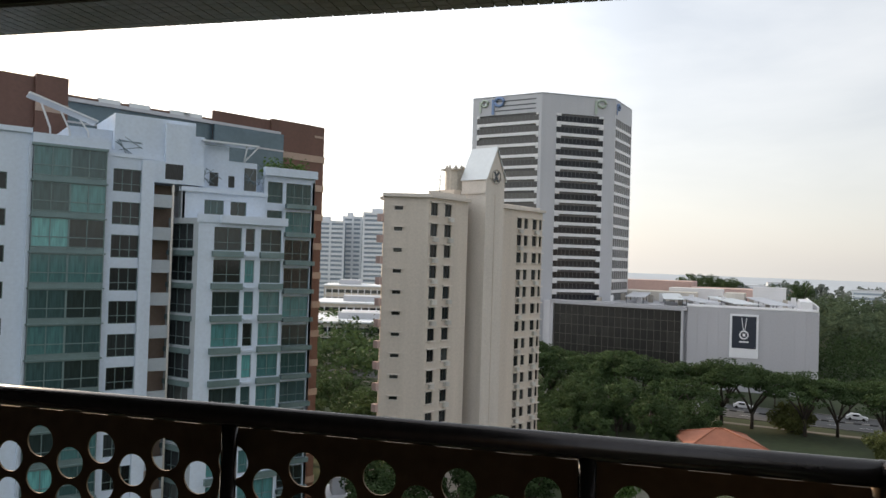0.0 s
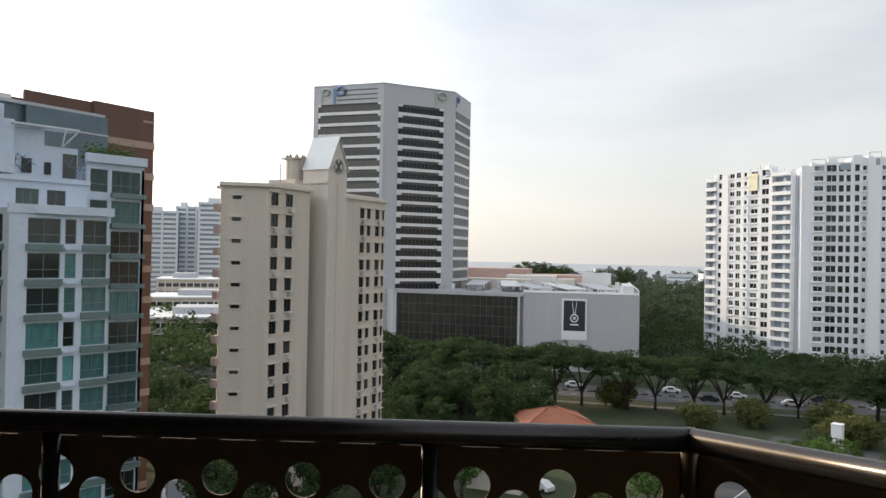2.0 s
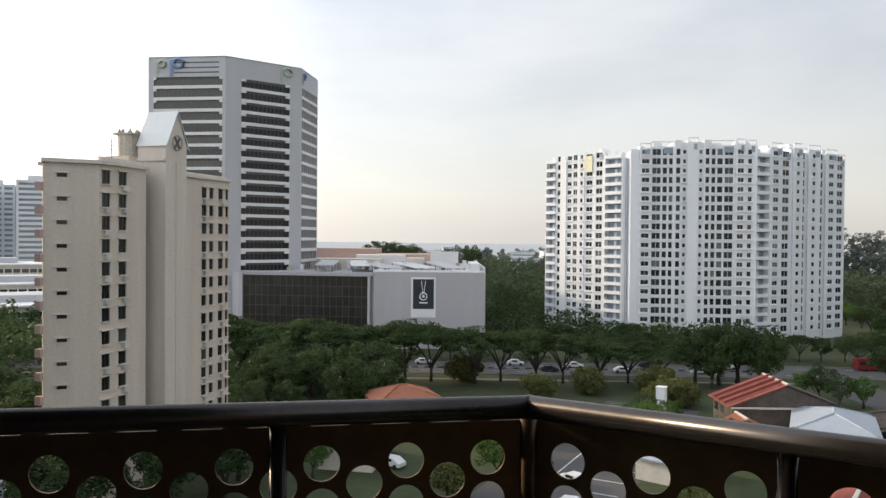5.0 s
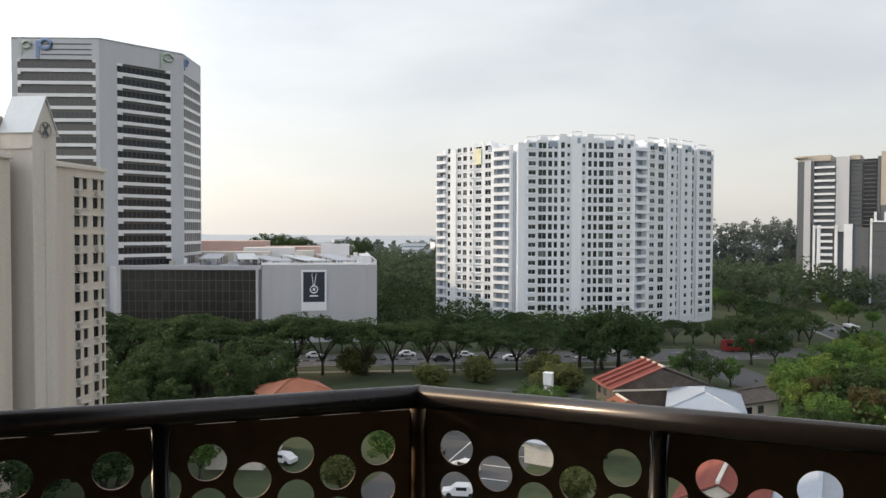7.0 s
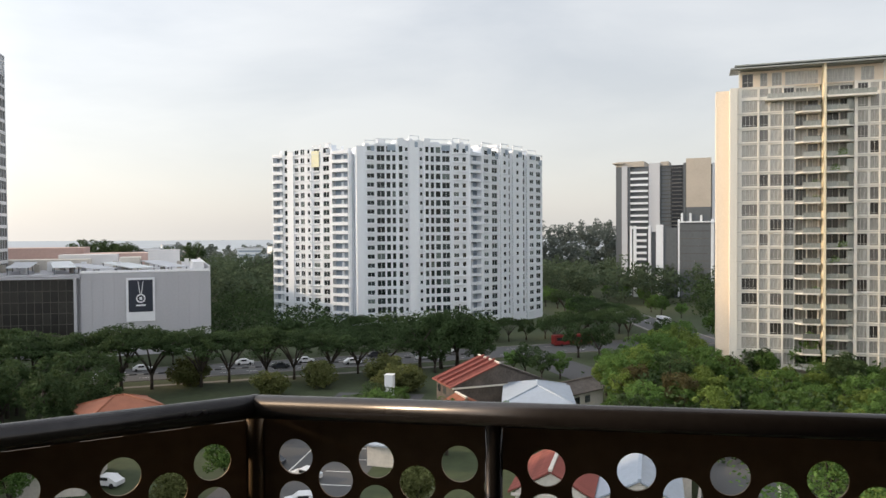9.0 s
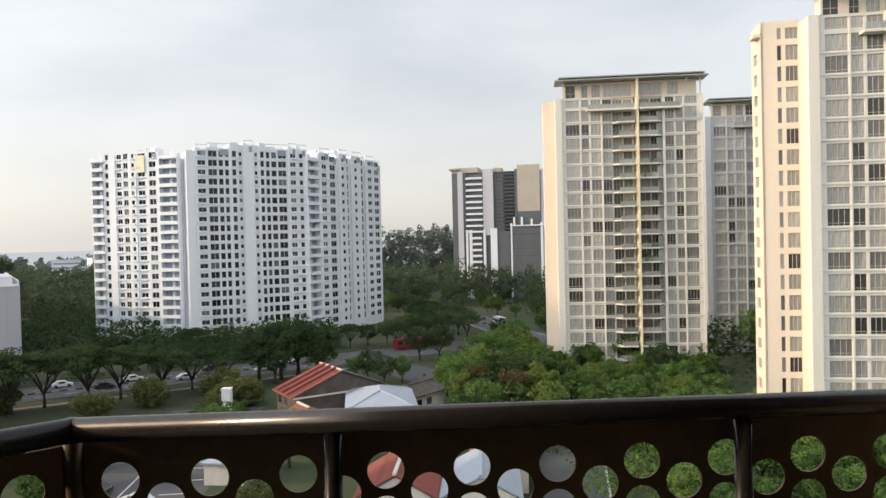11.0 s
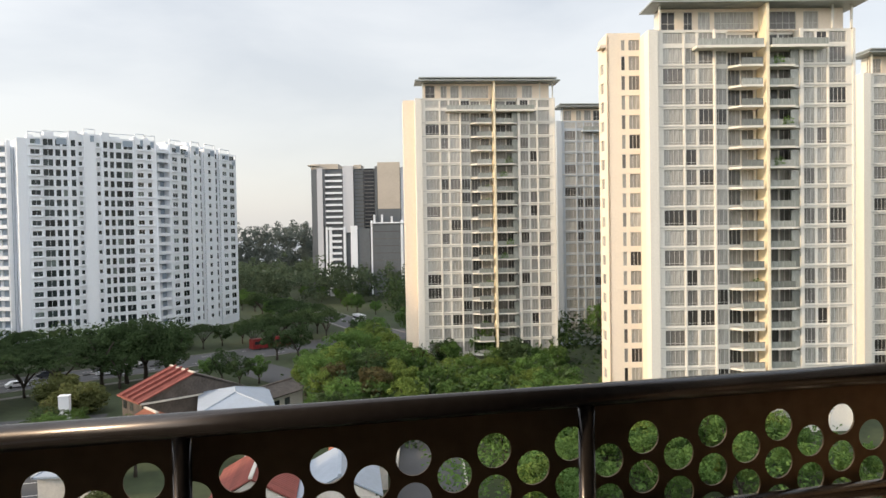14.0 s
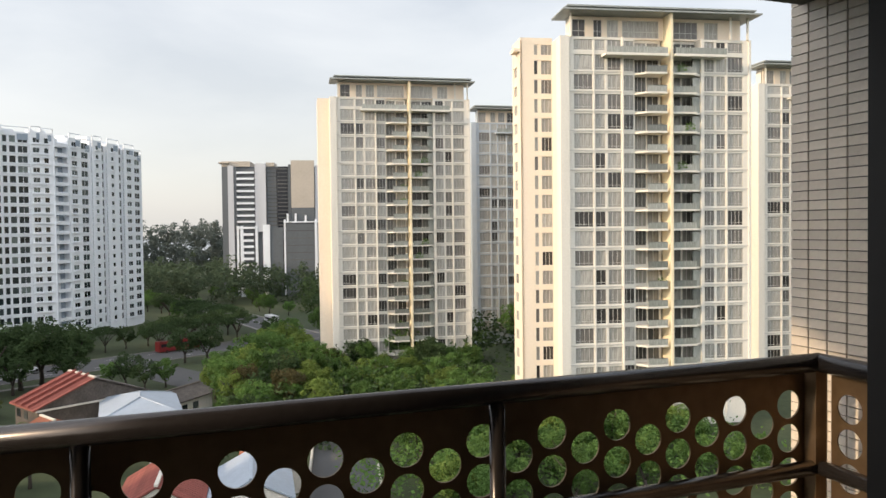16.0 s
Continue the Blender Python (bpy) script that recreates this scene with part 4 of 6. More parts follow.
# ---- cream slab block with a gabled stair tower ----
def cream_block():
    b = thing("flats", pose(56.3, 81.3, 0, 0, 0, 13), "cream rendered block of flats with hooded windows", "apartment block")
    W, T, G = M["cream_wall"], M["cream_trim"], M["dark_glass"]
    R1, R2 = levels(39.25, 2.81, 14, 1.7), levels(38.7, 2.69, 14, 1.6)
    kw = dict(sill=0.35, hood=0.35, bar=0.045, trim=T)
    D = M["bronze_frame"]
    face(b, W, (0, 0), 0, 0, 8.3, 0, 41.6, [(0.45, 1.85, 2), (3.3, 4.7, 2)], R1, D, G, 1, core=G, **kw)
    # chamfer with slit windows
    face(b, W, (-4.0, 4.42), -47.8, 0, 5.96, 0, 41.6, [(1.4, 2.5, 1)], levels(39.85, 2.81, 14, 0.5), D, G, 1, core=G, sill=0.15, hood=0.3, trim=T)
    # recessed strip beside the stair tower
    face(b, W, (8.3, 2.4), 0, 0, 4.6, 0, 41.4, [(0.5, 1.4, 1), (2.2, 3.5, 1)], levels(39.0, 2.75, 14, 1.45), D, G, 1, core=G, **kw)
    face(b, W, (16.5, 0.8), 0, 0, 12.0, 0, 41.5, [(5.0, 6.2, 2), (6.9, 7.9, 2), (9.2, 10.4, 2), (11.1, 11.8, 1)], R2, D, G, 1, core=G, **kw)
    boxes("block_body", [(0.3, 8.2, 0.8, 9, 0, 41.4), (8.2, 16.6, 3.2, 14, 0, 41.2), (16.6, 28.4, 1.4, 14, 0, 41.3), (28.2, 28.5, 1.15, 1.4, 0, 41.3)], W, b)
    put("back_body", prism_mesh("back_body", [(-3.6, 4.9), (0.3, 0.7), (0.3, 9.0)], 0, 41.5, W), b)
    boxes("roof_ledge", [(-0.2, 8.5, -0.45, 9.2, 41.6, 42.05), (8.5, 12.6, 2.0, 14, 41.4, 41.8), (16.3, 28.9, 0.4, 14.2, 41.5, 41.9)], T, b)
    boxes("roof_ledge", [(-0.2, 6.3, -0.45, 2.5, 41.58, 42.03)], T, b, "", pose(-4.0, 4.42, 0, 0, 0, -47.8))
    boxes("roof_kerb", [(0.6, 8.2, 0.4, 0.7, 42.05, 42.6), (17.0, 28.3, 1.2, 1.5, 41.9, 42.3)], T, b)
    ac = box_mesh("air_conditioner", [(-0.4, 0.4, -0.55, -0.1, 0, 0.5), (-0.45, 0.45, -0.6, 0, -0.06, 0)], M["ac"])
    for k in range(13):
        for x, y, z in ((4.3, 0, 38.6 - 2.81 * k), (1.2, 0, 38.6 - 2.81 * k), (9.6, 2.4, 38.2 - 2.75 * k), (22.2, 0.8, 38.0 - 2.69 * k), (26.6, 0.8, 38.0 - 2.69 * k), (11.3, 2.4, 38.3 - 2.75 * k)):
            if random.random() < 0.62:
                put("air_conditioner", ac, b, pose(x, y, z))
    # side balconies at the far left edge
    for k in range(13):
        boxes("side_ledge", [(-4.5, -3.8, 4.4, 5.2, 38.2 - 2.81 * k, 39.2 - 2.81 * k)], M["pink_wall"], b)
    for k in range(13):
        boxes("side_ledge", [(28.5, 29.1, 1.2, 2.6, 37.6 - 2.69 * k, 38.5 - 2.69 * k)], M["pink_wall"], b)
    # stair tower with a metal gable roof
    boxes("stair_tower", [(10.2, 14.6, -1.6, 2.9, 0, 45.3)], T, b)
    boxes("tower_cornice", [(10.0, 10.2, -1.5, 2.9, 43.0, 43.35)], T, b)
    boxes("tower_groove", [(12.3, 12.4, -1.68, -1.6, 0, 43)], W, b)
    g = [(10.2, -1.7, 45.3), (14.6, -1.7, 45.3), (12.4, -1.7, 49.7), (10.2, 2.9, 45.3), (14.6, 2.9, 45.3), (12.4, 2.9, 49.7)]
    put("gable", mesh_of("gable", g, [(0, 1, 2), (3, 5, 4), (0, 3, 4, 1)], T), b)
    put("gable_roof", mesh_of("gable_roof", [(9.95, -1.9, 45.0), (12.4, -1.9, 49.95), (12.4, 3.0, 49.95), (9.95, 3.0, 45.0), (14.85, -1.9, 45.0), (14.85, 3.0, 45.0), (9.95, -1.9, 44.85), (12.4, -1.9, 49.7), (14.85, -1.9, 44.85)], [(0, 1, 2, 3), (1, 4, 5, 2), (0, 6, 7, 1), (1, 7, 8, 4)], M["metal_roof"]), b, None, "pale grey sheet-metal gable roof")
    boxes("stair_head", [(8.6, 12.2, 3.0, 7.2, 41.4, 43.6)], W, b)
    for a in (35, -35):
        boxes("emblem", [(-0.16, 0.16, -0.08, 0.0, -0.85, 0.85)], M["far_dark"], b, "dark emblem bars", pose(12.4, -1.72, 45.6, 0, a, 0))
    put("emblem_ring", tube_mesh("emblem_ring", [(12.4 + 1.0 * math.cos(k * math.tau / 24), -1.78, 45.6 + 1.0 * math.sin(k * math.tau / 24)) for k in range(25)], 0.07, M["tank"], 6), b)
    TX, TY = 10.6, 4.6
    bm = bmesh.new()
    bmesh.ops.create_cone(bm, cap_ends=True, segments=10, radius1=1.45, radius2=1.45, depth=3.0, matrix=Matrix.Translation((TX, TY, 45.1)))
    tank = part("water_tank", bm, M["tank"], b, "weathered grey rooftop water tank")
    boxes("tank_rim", [(TX - 1.5, TX + 1.5, TY - 1.5, TY + 1.5, 46.6, 46.8)], M["tank"], tank)
    for k in range(8):
        a = math.tau * k / 8
        put("tank_finial", tube_mesh("tank_finial", [(TX + 1.3 * math.cos(a), TY + 1.3 * math.sin(a), 46.75), (TX + 1.2 * math.cos(a), TY + 1.2 * math.sin(a), 47.4)], 0.3, M["tank"], 5, [0.32, 0.05]), tank)
    put("mast", tube_mesh("mast", [(6.6, 4, 42), (6.6, 4, 45.6)], 0.06, M["far_dark"], 6), b)
    for z in (44.2, 44.8):
        put("mast_arm", tube_mesh("mast_arm", [(5.9, 4, z), (7.3, 4, z)], 0.035, M["far_dark"], 6), b)


cream_block()


# ---- octagonal office tower ----
def office_tower():
    c = [Vector(p) for p in ((154.8, 198.9), (165.0, 175.7), (189.4, 166.3), (206.7, 173.8))]
    mid = Vector((190.5, 200.0))
    b = thing("office_tower", pose(0, 0, 0), "light grey octagonal office tower with dark window bands", "office tower")
    outline = c + [Vector((216, 195)), Vector((208, 222)), Vector((184, 232)), Vector((180, 226))]
    ins = [p + (mid - p).normalized() * 0.9 for p in outline]
    put("core", prism_mesh("core", ins, 0, 88.0, M["far_dark"]), b)
    W, S = M["tower_wall"], M["tower_sill"]
    bands = [(80.1 - 3.64 * k, 82.75 - 3.64 * k) for k in range(17)]
    for i, (x0, x1) in enumerate(((1.7, 24.3), (5.2, 22.0), (0.6, 18.2))):
        p, q = c[i], c[i + 1]
        d = q - p
        L, ang = d.length, math.degrees(math.atan2(d.y, d.x))
        m = pose(p.x, p.y, 0, 0, 0, ang)
        wb = [(0, x0, 0, 0.7, 0, 89.0), (x1, L, 0, 0.7, 0, 89.0), (x0, x1, 0, 0.7, 82.75, 89.0), (x0, x1, 0, 0.7, 0, bands[-1][0])]
        boxes("wall", wb, W, b, "", m)
        for k, (z0, z1) in enumerate(bands):
            if k:
                boxes("sill_band", [(x0, x1, -0.12, 0.7, z1, bands[k - 1][0])], S, b, "", m)
            notch = 1.6 if i == 1 else 0.9
            if i < 2:
                boxes("sunshade", [(x0, x0 + notch, -0.1, 0.65, z0 + 1.9, z1), (x1 - notch, x1, -0.1, 0.65, z0 + 1.9, z1)], S, b, "", m)
                # left face takes the greyer glass: pale sky reflection put into the colour
                lowm, upm = (M["tower_band"], M["tower_glass"]) if i == 1 else (M["tower_glass"], M["tower_glass"])
                boxes("band_glass", [(x0, x1, 0.3, 0.38, z0, z0 + 1.9)], lowm, b, "", m)
                boxes("upper_glass", [(x0 + notch, x1 - notch, 0.5, 0.55, z0 + 1.9, z1)], upm, b, "", m)
                tagged(boxes("mullion_rest", [(x0 + notch + 1.4 * j, x0 + notch + 1.4 * j + 0.1, 0.25, 0.45, z0, z0 + 1.9) for j in range(int((x1 - x0 - 2 * notch) / 1.4) + 1)], M["far_dark"], b, "", m), kind="stuff")
            else:
                boxes("band_glass", [(x0, x1, 0.2, 0.3, z0, z1)], M["tower_glass"], b, "", m)
                tagged(boxes("mullion_rest", [(x0 + 2.2 * j, x0 + 2.2 * j + 0.25, 0.02, 0.2, z0, z1) for j in range(8)], W, b, "", m), kind="stuff")
        if i == 0:
            boxes("louvre", [(8.5, 23.2, -0.05, 0.02, z, z + 0.42) for z in (87.0, 85.4, 83.9)], M["far_dark"], b, "", m)
        # coloured sign made of a ring and a bar
        for sx, mat, s in {0: ((4.0, "logo_green", 2.0), (9.2, "logo_blue", 2.7)), 1: ((20.4, "logo_green", 2.4),), 2: ((2.6, "logo_blue", 1.9),)}[i]:
            boxes("sign", [(sx - s * 0.75, sx - s * 0.4, -0.3, -0.15, 86.5 - s * 1.3, 86.2 + s * 0.7)], M[mat], b, "", m)
            put("sign_ring", tube_mesh("sign_ring", [(sx + s * 0.3 + s * 0.6 * math.cos(k * math.tau / 16), -0.25, 86.5 + s * 0.2 + s * 0.5 * math.sin(k * math.tau / 16)) for k in range(17)], 0.28 * s / 1.5, M[mat], 6), b, m)
    put("roof_rim", prism_mesh("roof_rim", outline, 88.6, 89.15, M["tower_wall"]), b)
    put("back_wall", prism_mesh("back_wall", [p + (mid - p).normalized() * 0.3 for p in outline[3:]], 0, 88.4, W), b)


office_tower()


# ---- shopping mall ----
def mall():
    b = thing("shopping_mall", pose(0, 0, 0), "low grey shopping mall with dark glass front and roof parking", "shopping mall")
    P, Q = Vector((164.2, 168.6)), Vector((179.5, 129.4))
    R = Q + Vector((math.cos(radians(-60)), math.sin(radians(-60)))) * 33.3
    body = [P + Vector((0.9, 0.4)), Q + Vector((0.9, 0.4)), R + Vector((0.8, 0.5)), R + Vector((88, 52)), Vector((270, 250)), Vector((190, 240))]
    put("body", prism_mesh("body", body, 0, 22.0, M["mall_wall"]), b)
    mg = pose(P.x, P.y, 0, 0, 0, -68.7)
    n, rows = 20, 6
    for i in range(n):
        for k in range(rows):
            x, z = 1.4 + 1.96 * i, 3.2 + 3.0 * k
            boxes("glass_panel", [(x + 0.05, x + 1.91, 0.1, 0.2, z + 0.06, z + 2.94)], M["mall_glass"], b, "", mg)
    for i in range(n + 1):
        boxes("mullion", [(1.4 + 1.96 * i - 0.05, 1.4 + 1.96 * i + 0.05, 0, 0.3, 0, 21.3)], M["mall_mullion"], b, "", mg)
    for k in range(7):
        boxes("transom", [(1.4, 40.8, 0.02, 0.28, 3.2 + 3.0 * k - 0.06, 3.2 + 3.0 * k + 0.06)], M["mall_mullion"], b, "", mg)
    boxes("portal_frame", [(0, 1.2, -0.5, 0.6, 0, 22.6), (40.6, 41.3, -0.5, 0.6, 0, 21.4), (0, 42.1, -0.5, 0.7, 21.4, 21.9), (0, 42.1, -0.5, 0.7, 22.2, 22.6)], M["mall_wall"], b, "", mg)
    mw = pose(Q.x, Q.y, 0, 0, 0, -60)
    for i in range(12):
        boxes("wall_panel", [(0.2 + 2.75 * i, 2.92 + 2.75 * i, 0 + 0.01 * (i % 2), 0.6, 0, 22.7)], M["mall_wall"], b, "", mw)
    ms = pose(R.x, R.y, 0, 0, 0, 31)
    boxes("side_wall", [(0.0, 90, -0.2, 0.4, 0, 22.9)], M["mall_wall"], b, "", ms)
    boxes("roof_edge", [(0, 33.3, -0.1, 0.8, 22.7, 23.0)], M["tower_sill"], b, "", mw)
    poster = boxes("poster", [(11.4, 18.75, -0.25, -0.1, 9.3, 21.3)], M["poster_white"], b, "white-framed dark blue advertising banner", mw)
    boxes("poster_field", [(12.0, 18.2, -0.32, -0.25, 11.9, 20.7)], M["poster"], poster)
    put("poster_medallion", tube_mesh("poster_medallion", [(15.1 + 1.05 * math.cos(k * math.tau / 20), -0.36, 15.6 + 1.05 * math.sin(k * math.tau / 20)) for k in range(21)], 0.2, M["poster_white"], 6), poster)
    boxes("poster_mark", [(14.75, 15.45, -0.37, -0.33, 15.2, 16.0), (13.9, 16.3, -0.36, -0.33, 13.5, 13.9)], M["poster_white"], poster)
    for sx in (-1, 1):
        boxes("poster_ray", [(-0.09, 0.09, -0.36, -0.33, 0, 3.6)], M["poster_white"], poster, "", pose(15.1 + sx * 0.15, 0, 16.7, 0, sx * 8, 0))
    # roof car park: pale canopies, huts, parapets
    for i, (x, y, w, l) in enumerate(((3, 5, 6.5, 26), (12.5, 4, 7, 30), (22, 3, 6, 34), (-8, 12, 6, 30), (-20, 14, 6, 26))):
        m = mw @ pose(x, y, 23.3 + 0.1 * i, 1.5, 0, 24 - 5 * i)
        boxes("canopy", [(0, w, 0, l, 0.3, 0.5)], M["metal_roof"] if i % 2 else M["tower_wall"], b, "pale sheet roof over parking", m)
        boxes("canopy_post", [(xx, xx + 0.25, yy, yy + 0.25, -1.6, 0.3) for xx in (0.3, w - 0.6) for yy in (0.5, l * 0.5, l - 1)], M["far_dark"], b, "", m)
    boxes("hut", [(16, 26, 46, 52, 22, 28.0), (29, 32, 4, 30, 22, 25.2), (-12, 6, 56, 66, 22, 26.5)], M["tower_sill"], b, "", mw)
    boxes("hut", [(-40, -6, 74, 96, 22, 28.6)], M["pink_wall"], b, "pinkish roof storey", mw)
    boxes("hut", [(-6, 22, 66, 84, 22, 26.6)], M["pink_wall"], b, "lower pinkish roof storey", mw)
    boxes("hut", [(-70, -2, 46, 60, 22, 25.2), (8, 14, 30, 44, 22, 26.0)], M["house_wall"], b, "", mw)
    for k in range(26):
        boxes("roof_plant", [(-30 + 2.5 * k, -28.6 + 2.5 * k, 20 + (k * 7) % 34, 21.6 + (k * 7) % 34, 22, 23.2 + (k % 4) * 0.6)], M["tower_sill"] if k % 2 else M["tank"], b, "", mw)
    boxes("roof_parapet", [(33.0, 33.4, 0, 78, 22, 24.2), (0, 33, 0.8, 1.0, 22.6, 23.4)], M["tower_sill"], b, "", mw)


mall()


# ---- white point blocks across the avenue ----
def white_tower(P, yaw, H, bays, label):
    """A point block of upright bays; bay: from, to, how far it stands out, its top over H, and windows (from, to, height, panes) or a balcony."""
    b = thing("residential_tower", pose(P[0], P[1], 0, 0, 0, yaw), label, "apartment tower", "white towers")
    W, G = M["white_wall"], M["white_glass"]
    ST, n = 3.02, 20
    mids = [61.5 - ST * k for k in range(n)]
    r = random.Random(int(P[0]))
    for x0, x1, out, up, wins in bays:
        if wins == "balcony":
            boxes("balcony_back", [(x0, x1, 1.7, 2.0, 0, H - 1.6)], M["far_band"], b)
            boxes("fin", [(x0, x0 + 0.25, -0.3, 1.7, 0, H + up), (x1 - 0.25, x1, -0.3, 1.7, 0, H + up)], W, b)
            me = box_mesh("balcony", [(x0 + 0.26, x1 - 0.26, -0.55, 1.7, -1.45, -1.2), (x0 + 0.26, x1 - 0.26, -0.55, -0.42, -1.2, -0.35), ((x0 + x1) / 2 - 0.6, (x0 + x1) / 2 + 0.3, 1.4, 1.69, -1.2, 1.2)], W)
            for z in mids:
                put("balcony", me, b, pose(0, 0, z))
            boxes("tower_body", [(x0, x1, 2.0, 16, 0, H - 1.6)], W, b)
            continue
        h = wins[0][2] if wins else 1.0
        rows = [(z - h / 2, z + h / 2) for z in mids]
        big = h > 1.6
        face(b, W, (0, -out), 0, x0, x1, 0, H + up, [(a, c, p) for a, c, _, p in wins], rows, W, G, 1, recess=0.2, core=M["far_dark"] if wins else None, bar=0.09 if big else 0.06)
        boxes("tower_body", [(x0, x1, 0.5 - out, 16, 0, H + up - 0.3)], W, b)
        if wins and not big:  # squat ledges for air conditioners below the small windows
            tagged(boxes("ledge", [(wins[0][0] - 0.25, wins[-1][1] + 0.25, -out - 0.5, -out, z - h / 2 - 0.5, z - h / 2 - 0.12) for z in mids], W, b), kind="stuff")
        elif wins:
            tagged(boxes("ledge", [(wins[0][0] - 0.15, wins[-1][1] + 0.15, -out - 0.22, -out, z - h / 2 - 0.2, z - h / 2 - 0.02) for z in mids], W, b), kind="stuff")
        # crown: an open frame or a lift head over the bay
        w = x1 - x0
        z = H + up
        if w > 3.0:
            boxes("roof_house", [(x0 + w * 0.12, x0 + w * 0.5, 1.5, 6, z - 0.3, z + r.uniform(0.7, 1.5))], W, b)
            boxes("crown", [(x0 + 0.1, x0 + 0.35, -out, 0.3 - out, z, z + 1.3), (x1 - 0.35, x1 - 0.1, -out, 0.3 - out, z, z + 1.3), (x0 + 0.1, x1 - 0.1, -out, 0.3 - out, z + 1.3, z + 1.55)], W, b)
            # solid panel on the wall, coloured as the shade inside an opening
            boxes("roof_opening", [(x0 + w * 0.55, x1 - 0.5, 0.02 - out - 0.06, 0.02 - out, z - 2.4, z - 0.5)], M["far_band"], b)
    return b


white_tower((239.3, 69.7), -65.1, 64.0, [
    (0, 2.6, 0.0, -1.6, []), (2.6, 6.5, 0.5, -1.2, [(3.4, 5.9, 1.5, 2)]),
    (6.5, 13.7, 0.0, -0.6, [(6.8, 9.6, 2.1, 2), (10.1, 11.6, 2.1, 1), (12.1, 13.4, 2.1, 1)]),
    (13.7, 16.1, 0.9, 1.2, [(14.2, 15.6, 2.1, 1)]), (16.1, 17.8, 0.3, 0.6, [(16.5, 17.5, 1.3, 1)]), (17.8, 21.3, 0.8, 0.6, []),
    (21.3, 23.0, 0.3, 0.6, [(21.6, 22.6, 1.3, 1)]), (23.0, 25.1, 0.9, 1.3, [(23.4, 24.7, 2.1, 1)]),
    (25.1, 32.9, 0.0, -0.3, [(25.5, 26.8, 2.1, 1), (27.3, 29.1, 2.1, 1), (29.6, 32.4, 2.1, 2)]),
    (32.9, 36.0, 0.5, 0.1, [(33.6, 35.5, 1.5, 2)]), (36.0, 39.5, 0.0, -0.2, [(36.9, 38.2, 1.6, 1)])],
    "bright white residential tower with stepped window bays")
white_tower((255.9, 33.9), -33.0, 63.0, [
    (0, 6.0, 0.0, 0.2, "balcony"), (6.0, 11.5, 0.6, 0.4, [(7.2, 9.8, 1.5, 2)]), (11.5, 16.5, 0.0, -0.8, [(12.3, 15.5, 2.0, 2)]),
    (16.5, 21.0, 0.9, 0.8, [(18.0, 19.6, 1.4, 1)]), (21.0, 23.6, 0.0, -0.4, [(21.4, 23.1, 2.2, 1)]), (23.6, 29.6, 1.0, 0.6, [(25.6, 27.2, 1.4, 1)]),
    (29.6, 32.6, 0.0, -0.6, [(30.0, 32.1, 2.2, 1)]), (32.6, 38.4, 0.8, -0.2, [(34.2, 36.8, 1.5, 2)]), (38.4, 43.6, 0.0, -1.6, [(39.5, 42.5, 1.9, 2)])],
    "bright white residential tower with tall ribbed corners")
white_tower((250.6, 102.7), -108.0, 61.6, [
    (-1.3, 3.6, 0.0, -1.2, "balcony"), (3.6, 5.6, 0.15, -0.4, [(3.9, 5.2, 1.9, 1)]), (5.6, 8.0, 0.35, 0.3, []), (8.0, 10.4, 0.0, -0.4, [(8.3, 10.1, 1.5, 2)]),
    (10.4, 13.4, 0.2, 0.4, [(11.0, 12.8, 1.9, 2)]), (13.4, 16.0, 0.4, 0.6, [(14.2, 15.3, 1.4, 1)]), (16.0, 19.8, 0.1, 0.2, [(16.6, 19.2, 1.5, 2)]),
    (19.8, 24.4, 0.3, 0.8, [(20.8, 23.4, 1.9, 2)]), (24.4, 31.4, 0.0, 0.2, "balcony")],
    "white residential tower catching warm evening light")
tagged(boxes("roof_sign", [(16.2, 19.4, -0.6, -0.3, 56.0, 61.5)], M["sign_yellow"], None, "", pose(250.6, 102.7, 0, 0, 0, -108.0)), "pale yellow board high on a white tower", "sign")


